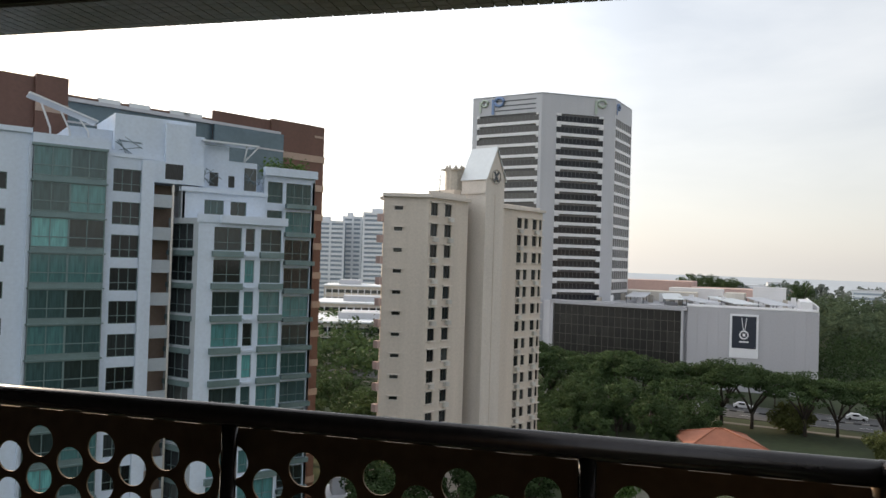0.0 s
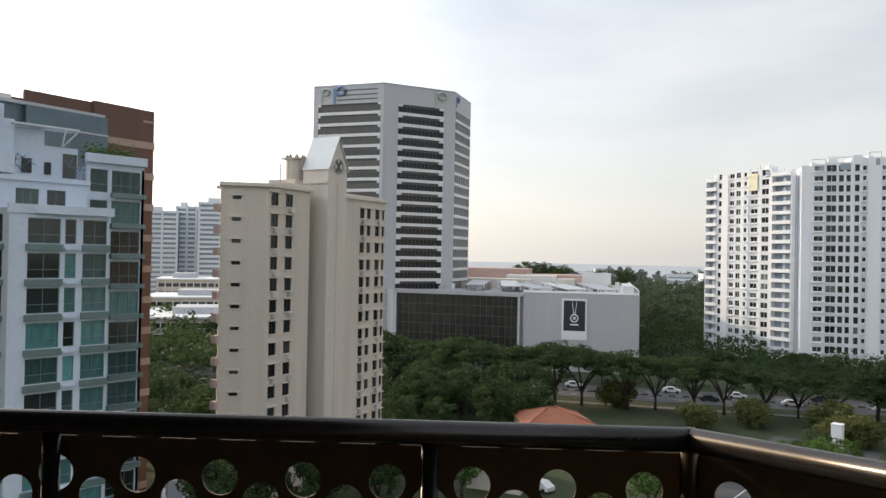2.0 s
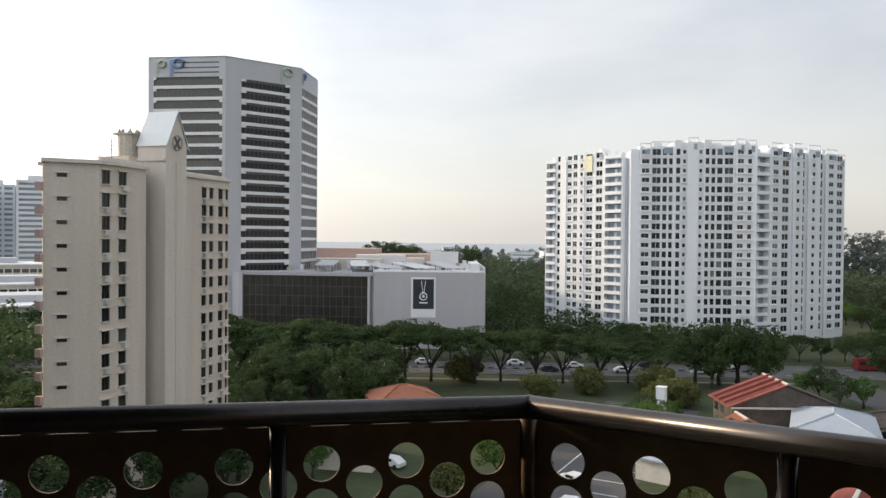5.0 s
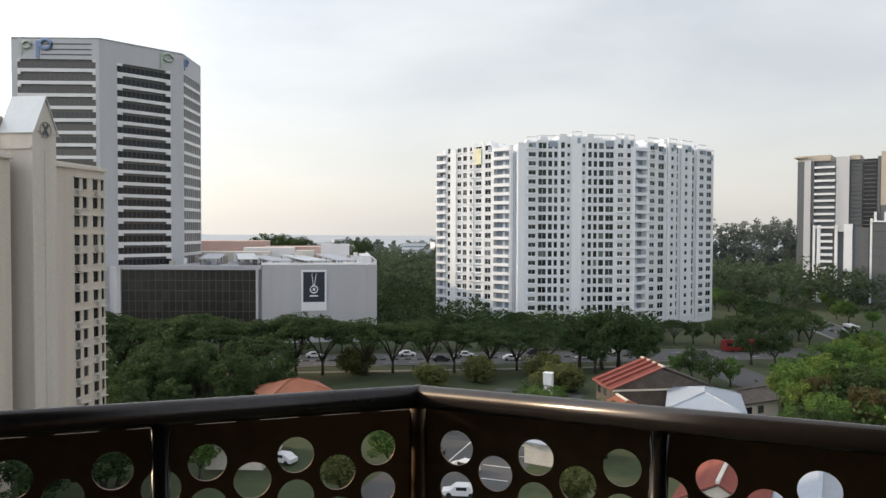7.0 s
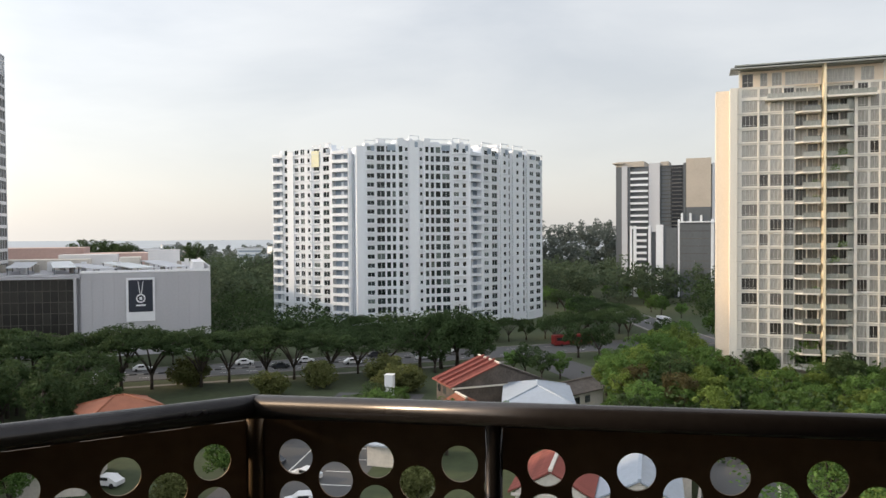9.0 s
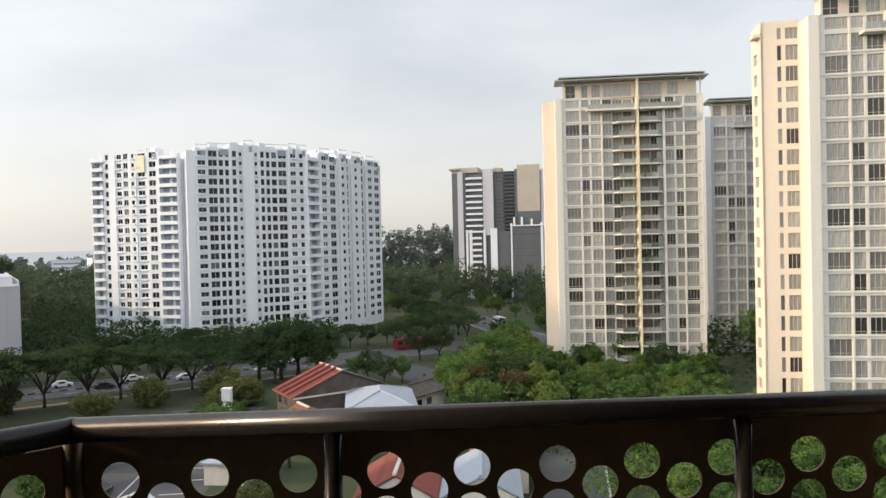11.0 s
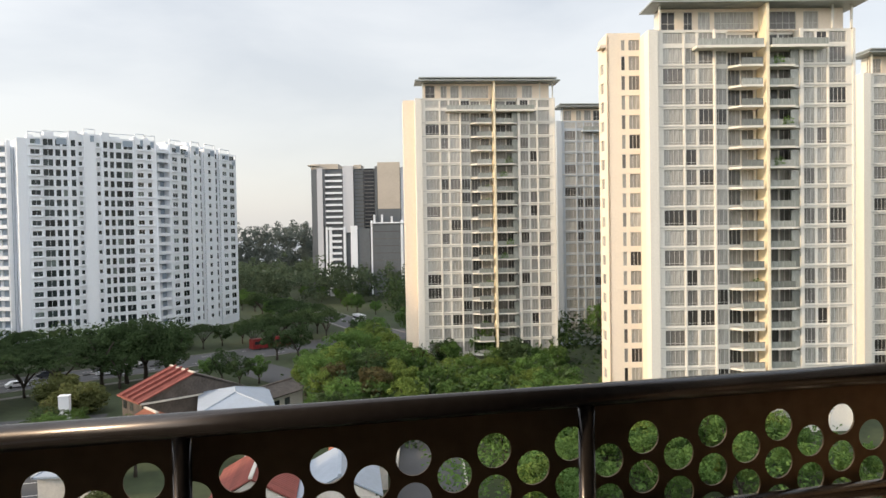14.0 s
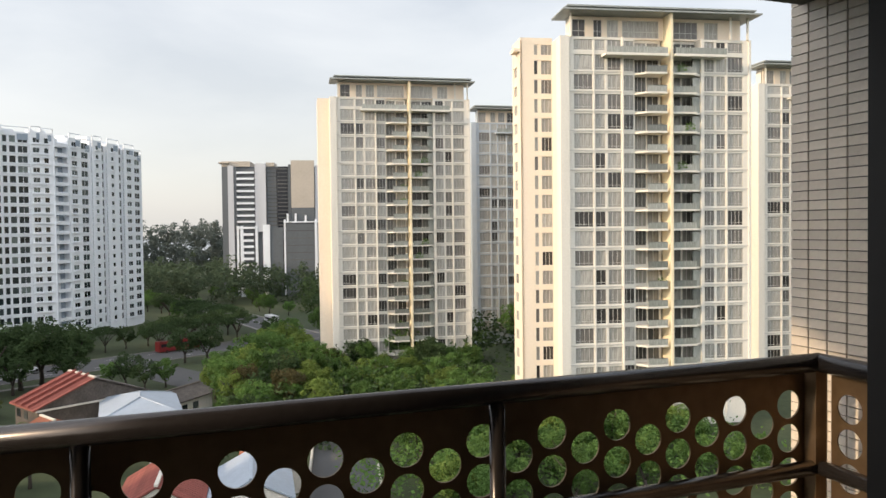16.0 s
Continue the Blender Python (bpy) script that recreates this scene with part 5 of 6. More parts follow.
# ---- warm white condominium towers ----
def condo(P, yaw, H, label, n=18, dim=False, lite=False, plain=False, group="condominium towers"):
    b = thing("condominium_tower", pose(P[0], P[1], 0, 0, 0, yaw), label, "apartment tower", group)
    W, S, Y, F, G = M["condo_wall"], M["condo_side"], M["condo_yellow"], M["condo_frame"], M["condo_glass"]
    # rear tower: blue-grey shade put into the wall colour
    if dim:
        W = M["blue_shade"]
    ST = 3.17
    first = H - 10.2
    rows = levels(first, ST, n, 2.5) + [(H - 7.0, H - 5.3)]
    left = [(0.85, 4.0, 4), (4.4, 6.1, 2), (6.5, 8.8, 3)]
    right = [(0.1, 2.0, 3), (2.4, 4.0, 2), (4.4, 7.1, 4)]
    face(b, W, (0, 0), 0, 0, 9.0, 0, H - 4.9, left, rows, F, G, 2, recess=0.12, core=M["far_dark"], low=0.34)
    face(b, W, (22.9, 0), 0, 0, 8.0, 0, H - 4.9, [] if lite else right, rows, F, G, 2, recess=0.12, core=M["far_dark"], low=0.34)
    # bays behind the balconies
    face(b, W, (9.0, 0.5), 0, 0, 2.3, 0, H - 4.9, [(0.15, 2.15, 3)], rows, F, G, 2, recess=0.12, core=M["far_dark"], low=0.34)
    face(b, W, (11.3, 1.6), 0, 0, 4.9, 0, H - 4.9, [] if lite else [(0.3, 2.4, 3), (2.6, 4.6, 2)], rows, F, M["bay_glass"], 1, recess=0.12, core=M["far_dark"])
    face(b, W, (17.2, 1.6), 0, 0, 5.7, 0, H - 4.9, [] if lite else [(0.3, 2.6, 2), (2.8, 5.2, 3)], rows, F, M["bay_glass"], 1, recess=0.12, core=M["far_dark"])
    # yellow of the divider is sunlight put into its colour
    boxes("divider_wall", [(16.55, 17.0, -1.6, 2.0, 0, H - 1.2)], Y, b, "dividing wall coloured yellow as if sunlit")
    boxes("pier", [(-1.5, -0.02, -0.35, 2.0, 0, H - 4.9), (8.85, 9.1, -0.4, 0.0, 0, H - 4.9), (22.35, 22.9, -0.5, 1.6, 0, H - 4.9), (30.9, 31.3, -0.3, 2, 0, H - 4.9), (4.08, 4.32, -0.12, 0, 0, H - 6), (27.0, 27.2, -0.12, 0, 0, H - 6)], W, b)
    slab = mesh_of("balcony_slab", [(11.0, 1.6, 0), (11.4, -0.2, 0), (12.6, -1.5, 0), (16.1, -1.5, 0), (16.1, 1.6, 0), (11.0, 1.6, 0.32), (11.4, -0.2, 0.32), (12.6, -1.5, 0.32), (16.1, -1.5, 0.32), (16.1, 1.6, 0.32)],
                   [(4, 3, 2, 1, 0), (5, 6, 7, 8, 9), (0, 1, 6, 5), (1, 2, 7, 6), (2, 3, 8, 7), (3, 4, 9, 8)], W)
    slab2 = box_mesh("balcony_slab", [(17.2, 21.3, -1.2, 1.6, 0, 0.3), (21.3, 22.3, -0.3, 1.6, 0, 0.3)], W)
    glass = box_mesh("balcony_glass", [(12.7, 16.05, -1.44, -1.40, 0.34, 1.3)], M["balcony_glass"])
    glass2 = box_mesh("balcony_glass", [(17.25, 21.2, -1.14, -1.10, 0.32, 1.3)], M["balcony_glass"])
    rail = box_mesh("balcony_rail", [(12.6, 16.1, -1.46, -1.38, 1.3, 1.36)], M["far_dark"])
    screen = box_mesh("wing_screen", [(21.0, 22.3, -0.2, 0.1, 0.3, 2.9)], M["balcony_glass"])
    pr = random.Random(3)
    pv, pf = [], []
    for q in range(130):
        p = Vector((pr.uniform(0, 1.8), pr.uniform(-1.3, -0.7), 0.5 + abs(pr.gauss(0.45, 0.4))))
        d, e = Vector((pr.uniform(-1, 1), pr.uniform(-1, 1), pr.uniform(-1, 1))) * 0.16, Vector((pr.uniform(-1, 1), pr.uniform(-1, 1), pr.uniform(-1, 1))) * 0.16
        pf.append(tuple(range(len(pv), len(pv) + 4)))
        pv += [tuple(p - d), tuple(p + e), tuple(p + d), tuple(p - e)]
    pot = mesh_of("potted_plant", pv, pf, M["leaf_mid"])
    r = random.Random(int(P[0] * 10))
    for k in range(0 if lite else n):
        z = first - ST * k - 0.75
        s = put("balcony_slab", slab, b, pose(0, 0, z))
        put("balcony_glass", glass, s)
        put("balcony_rail", rail, s)
        s = put("balcony_slab", slab2, b, pose(0, 0, z))
        put("balcony_glass", glass2, s)
        put("wing_screen", screen, s)
        if r.random() < 0.5:
            put("potted_plant", pot, b, pose(r.choice((13, 14.2, 17.8, 19.2)), 0, z))
    tagged(boxes("string_course", [(-0.02, 8.85, -0.1, 0.0, first - ST * k - 0.36, first - ST * k - 0.2) for k in range(n)] + [(22.9, 30.9, -0.1, 0.0, first - ST * k - 0.36, first - ST * k - 0.2) for k in range(n)], F, b), kind="stuff")
    # penthouse storey, its long balcony, canopy roof
    boxes("sky_balcony", [(5.5, 16.1, -2.0, 1.6, H - 8.15, H - 7.75), (17.2, 26.2, -2.0, 1.6, H - 8.15, H - 7.75)], W, b)
    boxes("balcony_glass", [(5.7, 16.0, -1.95, -1.9, H - 7.75, H - 6.75), (17.3, 26.1, -1.95, -1.9, H - 7.75, H - 6.75)], M["balcony_glass"], b)
    face(b, S, (0.6, 1.2), 0, 0, 29.6, H - 4.9, H - 1.3, [(0.4, 2.6, 2), (4.0, 5.4, 2), (6.3, 8.2, 3), (8.9, 15.2, 6), (16.8, 22.0, 5), (23.2, 25.6, 3)], [(H - 4.6, H - 1.8)], F, M["condo_glass"], 2, recess=0.12, core=M["far_dark"])
    boxes("corner_post", [(0.2, 0.5, -0.3, 0.0, H - 4.9, H - 1.2), (30.6, 30.9, -0.3, 0.0, H - 4.9, H - 1.2), (27.6, 27.9, -0.3, 0, H - 4.9, H - 1.2)], W, b)
    boxes("roof_canopy", [(-1.5, 32.2, -2.2, 4.5, H - 1.2, H - 0.95)], M["condo_roof"], b, "grey metal canopy roof")
    boxes("canopy_upper", [(-0.6, 31.6, -1.4, 4.0, H - 0.45, H - 0.2), (1.0, 30.5, 0.2, 3.0, H - 0.95, H - 0.45)], M["condo_roof"], b)
    # side wing, the warm evening sun put into its peach colour
    if plain:
        boxes("side_wing", [(-4.2, -1.5, 4.2, 10, 0, H - 4.6)], S, b, "plain side wing with warm sun in its colour")
    else:
        face(b, S, (-6.9, 4.2), 0, 0, 5.4, 0, H - 4.6, [(2.3, 2.95, 1), (3.5, 5.3, 3)], levels(first, ST, n, 2.3) + [(H - 7.0, H - 5.3)], F, G, 1, recess=0.12, core=M["far_dark"])
        face(b, S, (-6.9, 10.0), -90, 0, 5.8, 0, H - 4.6, [(1.2, 3.4, 2)], levels(first, ST, n, 1.7), F, G, 1, recess=0.12, core=M["far_dark"])
        boxes("wing_cap", [(-7.9, -6.6, 4.6, 7.2, H - 6.4, H - 5.9), (-6.9, -1.5, 4.2, 10, H - 4.6, H - 4.2)], S, b)
        boxes("wing_body", [(-6.5, -0.9, 5.0, 10, 0, H - 4.8)], S, b)
    boxes("side_wall", [(-1.5, -0.9, 2.0, 15, 0, H - 4.9)], S, b)
    boxes("tower_body", [(-0.9, 30.9, 3.6, 15, 0, H - 4.9), (0.8, 30, 2.2, 4, H - 4.9, H - 1.3)], W, b)
    return b


def spot(yaw, px, z):
    """A place on the ground plane, px of a 1568-wide view to the side at depth z along a heading."""
    a, X = radians(yaw), (px - 784) / 1311 * z
    return (-math.sin(a) * z + math.cos(a) * X, math.cos(a) * z + math.sin(a) * X)


condo((105.5, -60.4), -102, 68.7, "tall warm white condominium tower with balconies and sun-coloured divider")
condo(spot(-98.71, 860, 172), -99, 68.6, "warm white condominium tower with stacked balconies", plain=True)
condo(spot(-103.51, 996, 209), -99, 68.2, "condominium tower coloured for blue-grey shade, its side for warm sun", dim=True, lite=True, plain=True)
condo(spot(-110.06, 1352, 158), -100, 68.0, "pale condominium tower behind its neighbour", lite=True)


# ---- far towers ----
def dark_tower():
    b = thing("office_residence_tower", pose(*spot(-103.51, 553, 385), 0, 0, 0, -104), "charcoal and white striped tower beyond the side road", "tower")
    D, Wt, Bg, Gl = M["far_dark"], M["far_white"], M["far_beige"], M["tower_glass"]
    boxes("core", [(0, 56, 1, 20, 0, 66)], D, b)
    for x0, x1, y0, z0, z1, mt in ((0.0, 2.9, -0.1, 4, 66, D), (3.0, 5.8, -0.5, 0, 66.5, M["tower_wall"]), (5.9, 7.2, -0.2, 36, 66, D), (16.4, 21.8, -0.6, 33, 67.5, M["tower_wall"]), (22.5, 27.0, 0.3, 0, 64, D), (27.4, 32.6, 0.1, 0, 66, M["tower_band"]), (33.0, 34.2, -0.5, 0, 67, D), (34.4, 46.0, -0.8, 45, 69, Bg), (34.4, 46.0, -0.7, 0, 45, D),
                                   (46.4, 49, -0.3, 0, 66.5, M["tower_wall"]), (49, 56, 0.2, 0, 65, D), (7.0, 8.0, -0.6, 0, 36, Wt), (8.8, 10.2, -0.9, 0, 36, Wt), (16.2, 17.4, -0.9, 0, 36, Wt), (20.0, 23.5, -1.0, 0, 36.5, Wt), (23.5, 30, -0.6, 0, 35, D), (30.5, 31.4, -1.0, 0, 39, Wt), (31.4, 46, -1.2, 0, 38, D), (46, 47.2, -1.4, 0, 39, Wt)):
        boxes("bay", [(x0, x1, y0, 1.2, z0, z1)], mt, b)
    for k in range(10):
        boxes("balcony", [(7.4, 16.0, -1.2, 1.0, 62.4 - 3.1 * k, 63.4 - 3.1 * k)], Wt, b)
    for k in range(11):
        boxes("balcony", [(10.2, 15.2, -0.9, 1.0, 31.0 - 3.1 * k, 32.2 - 3.1 * k)], Wt, b)
    for k in range(9):
        boxes("floor_line", [(31.4, 46, -1.28, -1.2, 3.5 + 3.7 * k, 3.8 + 3.7 * k)], Gl, b)
    for k in range(16):
        boxes("floor_line", [(22.5, 32.6, -0.06, 0.1, 36 + 1.9 * k, 36.5 + 1.9 * k)], Gl, b)
    boxes("crown", [(0, 14, -0.2, 18, 66, 68.6), (22, 26, 0, 12, 66, 68), (-1.5, 4, -1.5, 10, 67.6, 68.2)], Bg, b)
    boxes("sky_deck", [(30.5, 60, -2.0, 2, 37.4, 38.0), (32, 33, -1.6, 0, 38, 42), (36, 37, -1.6, 0, 38, 42), (41, 42, -1.6, 0, 38, 41)], Wt, b)


def slab_block(P, yaw, L, H, label):
    b = thing("housing_slab", pose(P[0], P[1], 0, 0, 0, yaw), label, "apartment block", "far housing slabs")
    boxes("core", [(0, L, 0.8, 14, 0, H - 1)], M["far_band"], b)
    n = int(H / 2.85)
    for k in range(n):
        boxes("parapet_band", [(0, L, 0, 0.8, H - 1.6 - 2.85 * k, H - 0.1 - 2.85 * k)], M["far_white"], b)
    boxes("pier", [(x, x + 1.2, -0.3, 0.8, 0, H) for x in (0, L * 0.48, L - 1.2)], M["far_white"], b)
    boxes("roof_head", [(L * 0.2, L * 0.45, 3, 10, H - 1, H + 2.5)], M["far_white"], b)


dark_tower()
for px, L, H, z in ((556, 18.5, 57.0, 462), (604, 12.5, 60.4, 468), (640, 26, 62.5, 455)):
    slab_block(spot(-35.92, px, z), -36, L, H, "far white housing slab with grey horizontal bands")


def low_block(P, yaw, L, D, H, label, bands=2):
    b = thing("low_building", pose(P[0], P[1], 0, 0, 0, yaw), label, "building", "low buildings")
    boxes("wall", [(0, L, 0.4, D, 0, H - 0.6)], M["house_wall"], b)
    for k in range(bands):
        z = H - 3.6 - 3.6 * k
        boxes("window_band", [(0.8, L - 0.8, 0.3, 0.42, z, z + 1.5)], M["dark_glass"], b)
        boxes("column", [(0.6 + 3.0 * i, 1.0 + 3.0 * i, 0.0, 0.4, z - 1.0, z + 1.9) for i in range(int((L - 1) / 3))], M["far_white"], b)
    boxes("roof_slab", [(-0.6, L + 0.6, -0.6, D + 0.6, H - 0.6, H)], M["far_white"], b)
    boxes("roof_box", [(L * 0.15, L * 0.4, D * 0.3, D * 0.7, H, H + 2.2)], M["tower_wall"], b)


low_block(spot(-35.92, 548, 250), -34, 60, 40, 12.0, "long low white building with a deep roof edge")
low_block(spot(-35.92, 560, 300), -34, 70, 30, 15.6, "pale flat-roofed building behind trees")
low_block(spot(-35.92, 575, 345), -34, 40, 30, 21.0, "pale flat-roofed building with roof plant", 3)
low_block(spot(-35.92, 590, 92), -20, 7, 6, 3.2, "small pale shed among dark trees", 1)


# ---- houses below ----
def gabled(P, yaw, L, D, eave, ridge, roof, label, ribs=0, category="house", back=None, ends=None):
    """A house with a tiled gable roof; ridge along x."""
    b = thing("house", pose(P[0], P[1], 0, 0, 0, yaw), label, category, "houses below")
    boxes("wall", [(0.4, L - 0.4, 0.4, D - 0.4, 0, eave)], ends or M["house_wall"], b)
    y = D / 2
    for x in (0.4, L - 0.4):
        put("gable_wall", mesh_of("gable_wall", [(x, 0.4, eave), (x, D - 0.4, eave), (x, y, ridge - 0.2)], [(0, 2, 1)], ends or M["house_wall"]), b)
    for s in (0, 1):
        yo = -0.4 if s == 0 else D + 0.4
        t = 0.22
        me = mesh_of("roof_slope", [(0, yo, eave - 0.2), (L, yo, eave - 0.2), (L, y, ridge), (0, y, ridge), (0, yo, eave - 0.2 + t), (L, yo, eave - 0.2 + t), (L, y, ridge + t), (0, y, ridge + t)], [(0, 1, 2, 3), (7, 6, 5, 4), (0, 4, 5, 1), (3, 2, 6, 7), (0, 3, 7, 4), (1, 5, 6, 2)], back if s and back else roof)
        slope = put("roof_slope", me, b)
        n = int(L / 0.6)
        if ribs and not (s and back):
            # rows of tiles running down the slope
            rib = mesh_of("roof_rib", [(-0.09, yo, eave - 0.2 + t), (0.09, yo, eave - 0.2 + t), (0.09, y, ridge + t), (-0.09, y, ridge + t), (0, yo, eave - 0.08 + t), (0, y, ridge + 0.12 + t)], [(0, 4, 5, 3), (4, 1, 2, 5), (0, 1, 4)], roof)
            for i in range(n):
                put("roof_rib", rib, slope, pose(0.3 + 0.6 * i, 0, 0))
    if back:
        for x in (L * 0.25, L * 0.5, L * 0.76):
            put("party_wall", mesh_of("party_wall", [(x + dx, yy, zz) for dx in (-0.22, 0.22) for yy, zz in ((-0.4, eave - 0.1), (y, ridge + 0.1), (y, ridge + 0.75), (-0.4, eave + 0.5))], [(0, 1, 2, 3), (7, 6, 5, 4), (3, 2, 6, 7), (0, 3, 7, 4), (1, 5, 6, 2)], M["roof_red"]), b)
    boxes("ridge_cap", [(-0.1, L + 0.1, y - 0.2, y + 0.2, ridge + 0.15, ridge + 0.42)], M["house_wall"] if ribs else roof, b)
    boxes("verge", [(-0.12, 0.12, 0.0, D, eave - 0.4, eave - 0.1), (L - 0.12, L + 0.12, 0.0, D, eave - 0.4, eave - 0.1)], M["house_wall"], b)
    boxes("window", [(1.2 + 3 * i, 2.6 + 3 * i, 0.3, 0.42, eave - 2.2, eave - 0.9) for i in range(max(1, int((L - 2) / 3)))], M["dark_glass"], b)
    return b


def hipped(P, yaw, L, D, eave, ridge, roof, label):
    b = thing("house", pose(P[0], P[1], 0, 0, 0, yaw), label, "house", "houses below")
    boxes("wall", [(0.5, L - 0.5, 0.5, D - 0.5, 0, eave)], M["house_wall"], b)
    h = D / 2
    v = [(0, 0, eave), (L, 0, eave), (L, D, eave), (0, D, eave), (h, h, ridge), (L - h, h, ridge), (0, 0, eave - 0.25), (L, 0, eave - 0.25), (L, D, eave - 0.25), (0, D, eave - 0.25)]
    put("roof", mesh_of("roof", v, [(0, 1, 5, 4), (1, 2, 5), (2, 3, 4, 5), (3, 0, 4), (0, 6, 7, 1), (1, 7, 8, 2), (2, 8, 9, 3), (3, 9, 6, 0), (6, 9, 8, 7)], roof), b)
    for a, c in (((0, 0, eave), (h, h, ridge)), ((L, 0, eave), (L - h, h, ridge)), ((0, D, eave), (h, h, ridge)), ((L, D, eave), (L - h, h, ridge)), ((h, h, ridge), (L - h, h, ridge))):
        put("hip_ridge", tube_mesh("hip_ridge", [a, c], 0.16, roof, 6), b)
    boxes("window", [(1.5 + 3.2 * i, 3.0 + 3.2 * i, 0.4, 0.52, eave - 2.0, eave - 0.7) for i in range(max(1, int((L - 2) / 3.2)))], M["dark_glass"], b)
    return b


gabled((141.7, 26.0), 209.7, 10.0, 19.0, 4.8, 8.4, M["roof_red"], "shophouse with a faded red tile slope and weathered back", ribs=1, back=M["roof_old"], ends=M["roof_old"])
gabled((128.5, 22.5), 209.7, 5.0, 6.0, 3.0, 4.4, M["roof_orange"], "low annexe with an orange tile roof", ribs=1)
hipped((124.0, -1.2), 4, 17.0, 12.4, 4.4, 6.3, M["roof_grey"], "low hall with a pale grey-blue hipped roof")
gabled((136.5, -0.5), -40, 10, 7.0, 3.4, 4.6, M["roof_old"], "lean-to with a grey sheet roof beside the hall")
hipped((101.2, 72.0), -40, 12.5, 11.0, 5.0, 7.0, M["roof_orange"], "house with an orange clay hipped roof")
gabled((80.5, -2.2), -6, 12, 8.6, 4.4, 6.8, M["roof_red"], "terrace house with a red tile roof and white verges", ribs=1)
gabled((80.0, -11.6), -6, 12, 8.6, 4.2, 6.4, M["roof_grey"], "terrace house with a pale grey sheet roof")
gabled((92.8, -15.0), -6, 10, 7.6, 4.0, 6.2, M["roof_orange"], "terrace house with an orange-red tile roof", ribs=1)
gabled((93.6, -4.0), -6, 10, 7.6, 3.6, 5.2, M["roof_grey"], "terrace house with a dull grey roof")
hipped((100, 22), -8, 9, 7, 3.2, 4.8, M["roof_grey"], "small pale-roofed outbuilding by the lane")
hipped((84, 60), 20, 12, 9, 3.5, 5.4, M["roof_grey"], "pale-roofed outbuilding under the trees")
tagged(boxes("gate_pillar", [(134.0, 135.6, 32.4, 34.0, 0, 6.4), (133.94, 135.66, 32.34, 34.06, 6.4, 6.6)], M["far_white"]), "tall white square pillar near the shophouses", "pillar")


# ---- vehicles ----
def vehicle(name, P, yaw, L, Wd, H, paint, label, category, bus=False):
    b = thing(name, pose(P[0], P[1], 0.05, 0, 0, yaw), label, category)
    w = Wd / 2
    if bus:
        prof = [(0, 0.35), (L, 0.35), (L, H - 0.15), (L - 0.15, H), (0.1, H), (0, H - 0.2)]
        win = [(0.5, L - 0.3, -w - 0.02, -w + 0.02, H * 0.5, H * 0.78), (0.5, L - 0.3, w - 0.02, w + 0.02, H * 0.5, H * 0.78)]
    else:
        prof = [(0, 0.3), (L, 0.3), (L, 0.75), (L * 0.78, 0.9), (L * 0.62, H), (L * 0.25, H), (L * 0.08, 0.95), (0, 0.85)]
        win = [(L * 0.24, L * 0.64, -w * 0.92, w * 0.92, 0.95, H - 0.12), (L * 0.3, L * 0.6, -w - 0.01, w + 0.01, 0.95, H - 0.1)]
    n = len(prof)
    vs = [(x, -w, z) for x, z in prof] + [(x, w, z) for x, z in prof]
    fs = [tuple(range(n)), tuple(range(2 * n - 1, n - 1, -1))] + [(i, n + i, n + (i + 1) % n, (i + 1) % n) for i in range(n)]
    put("body", mesh_of("body", vs, fs, paint), b)
    boxes("side_glass", win, M["car_glass"], b)
    for x in (L * 0.18, L * 0.8):
        for y in (-w + 0.08, w - 0.08):
            bm = bmesh.new()
            bmesh.ops.create_cone(bm, cap_ends=True, segments=12, radius1=0.34, radius2=0.34, depth=0.22, matrix=Matrix.Translation((x, y, 0.32)) @ Matrix.Rotation(radians(90), 4, "X"))
            part("wheel", bm, M["rubber"], b)
    return b


def on_road(x, y):
    p = ROAD @ Vector((x, y, 0))
    return (p.x, p.y)


vehicle("bus", on_road(127, 13.0), -61.6, 12.0, 2.5, 3.1, M["bus_red"], "red bus at the junction stop", "bus", True)
vehicle("truck", SIDE @ Vector((34, -9, 0)), 12.4, 8, 2.4, 3.2, M["bus_white"], "white box truck on the side road", "truck", True)
for k, (x, y) in enumerate(((-6, 11), (4, 5), (14, 13.5), (46, 5.2), (53, 11), (64, 4.8), (72, 13), (83, 5.2), (38, 13.6), (-18, 12), (92, 12))):
    vehicle("car", on_road(x, y), -61.6, 4.4, 1.8, 1.45, M["bus_white"] if k % 3 else M["car_dark"], "white saloon car on the avenue" if k % 3 else "dark saloon car on the avenue", "car")
for k, (x, y) in enumerate(((94, 33), (99, 40), (88, 58), (110, 62.5), (86, 30))):
    vehicle("car", (x, y), 70 + 9 * k, 4.4, 1.8, 1.45, M["bus_white"] if k % 2 == 0 else M["car_dark"], "parked white car beside the lane" if k % 2 == 0 else "parked dark car beside the lane", "car")


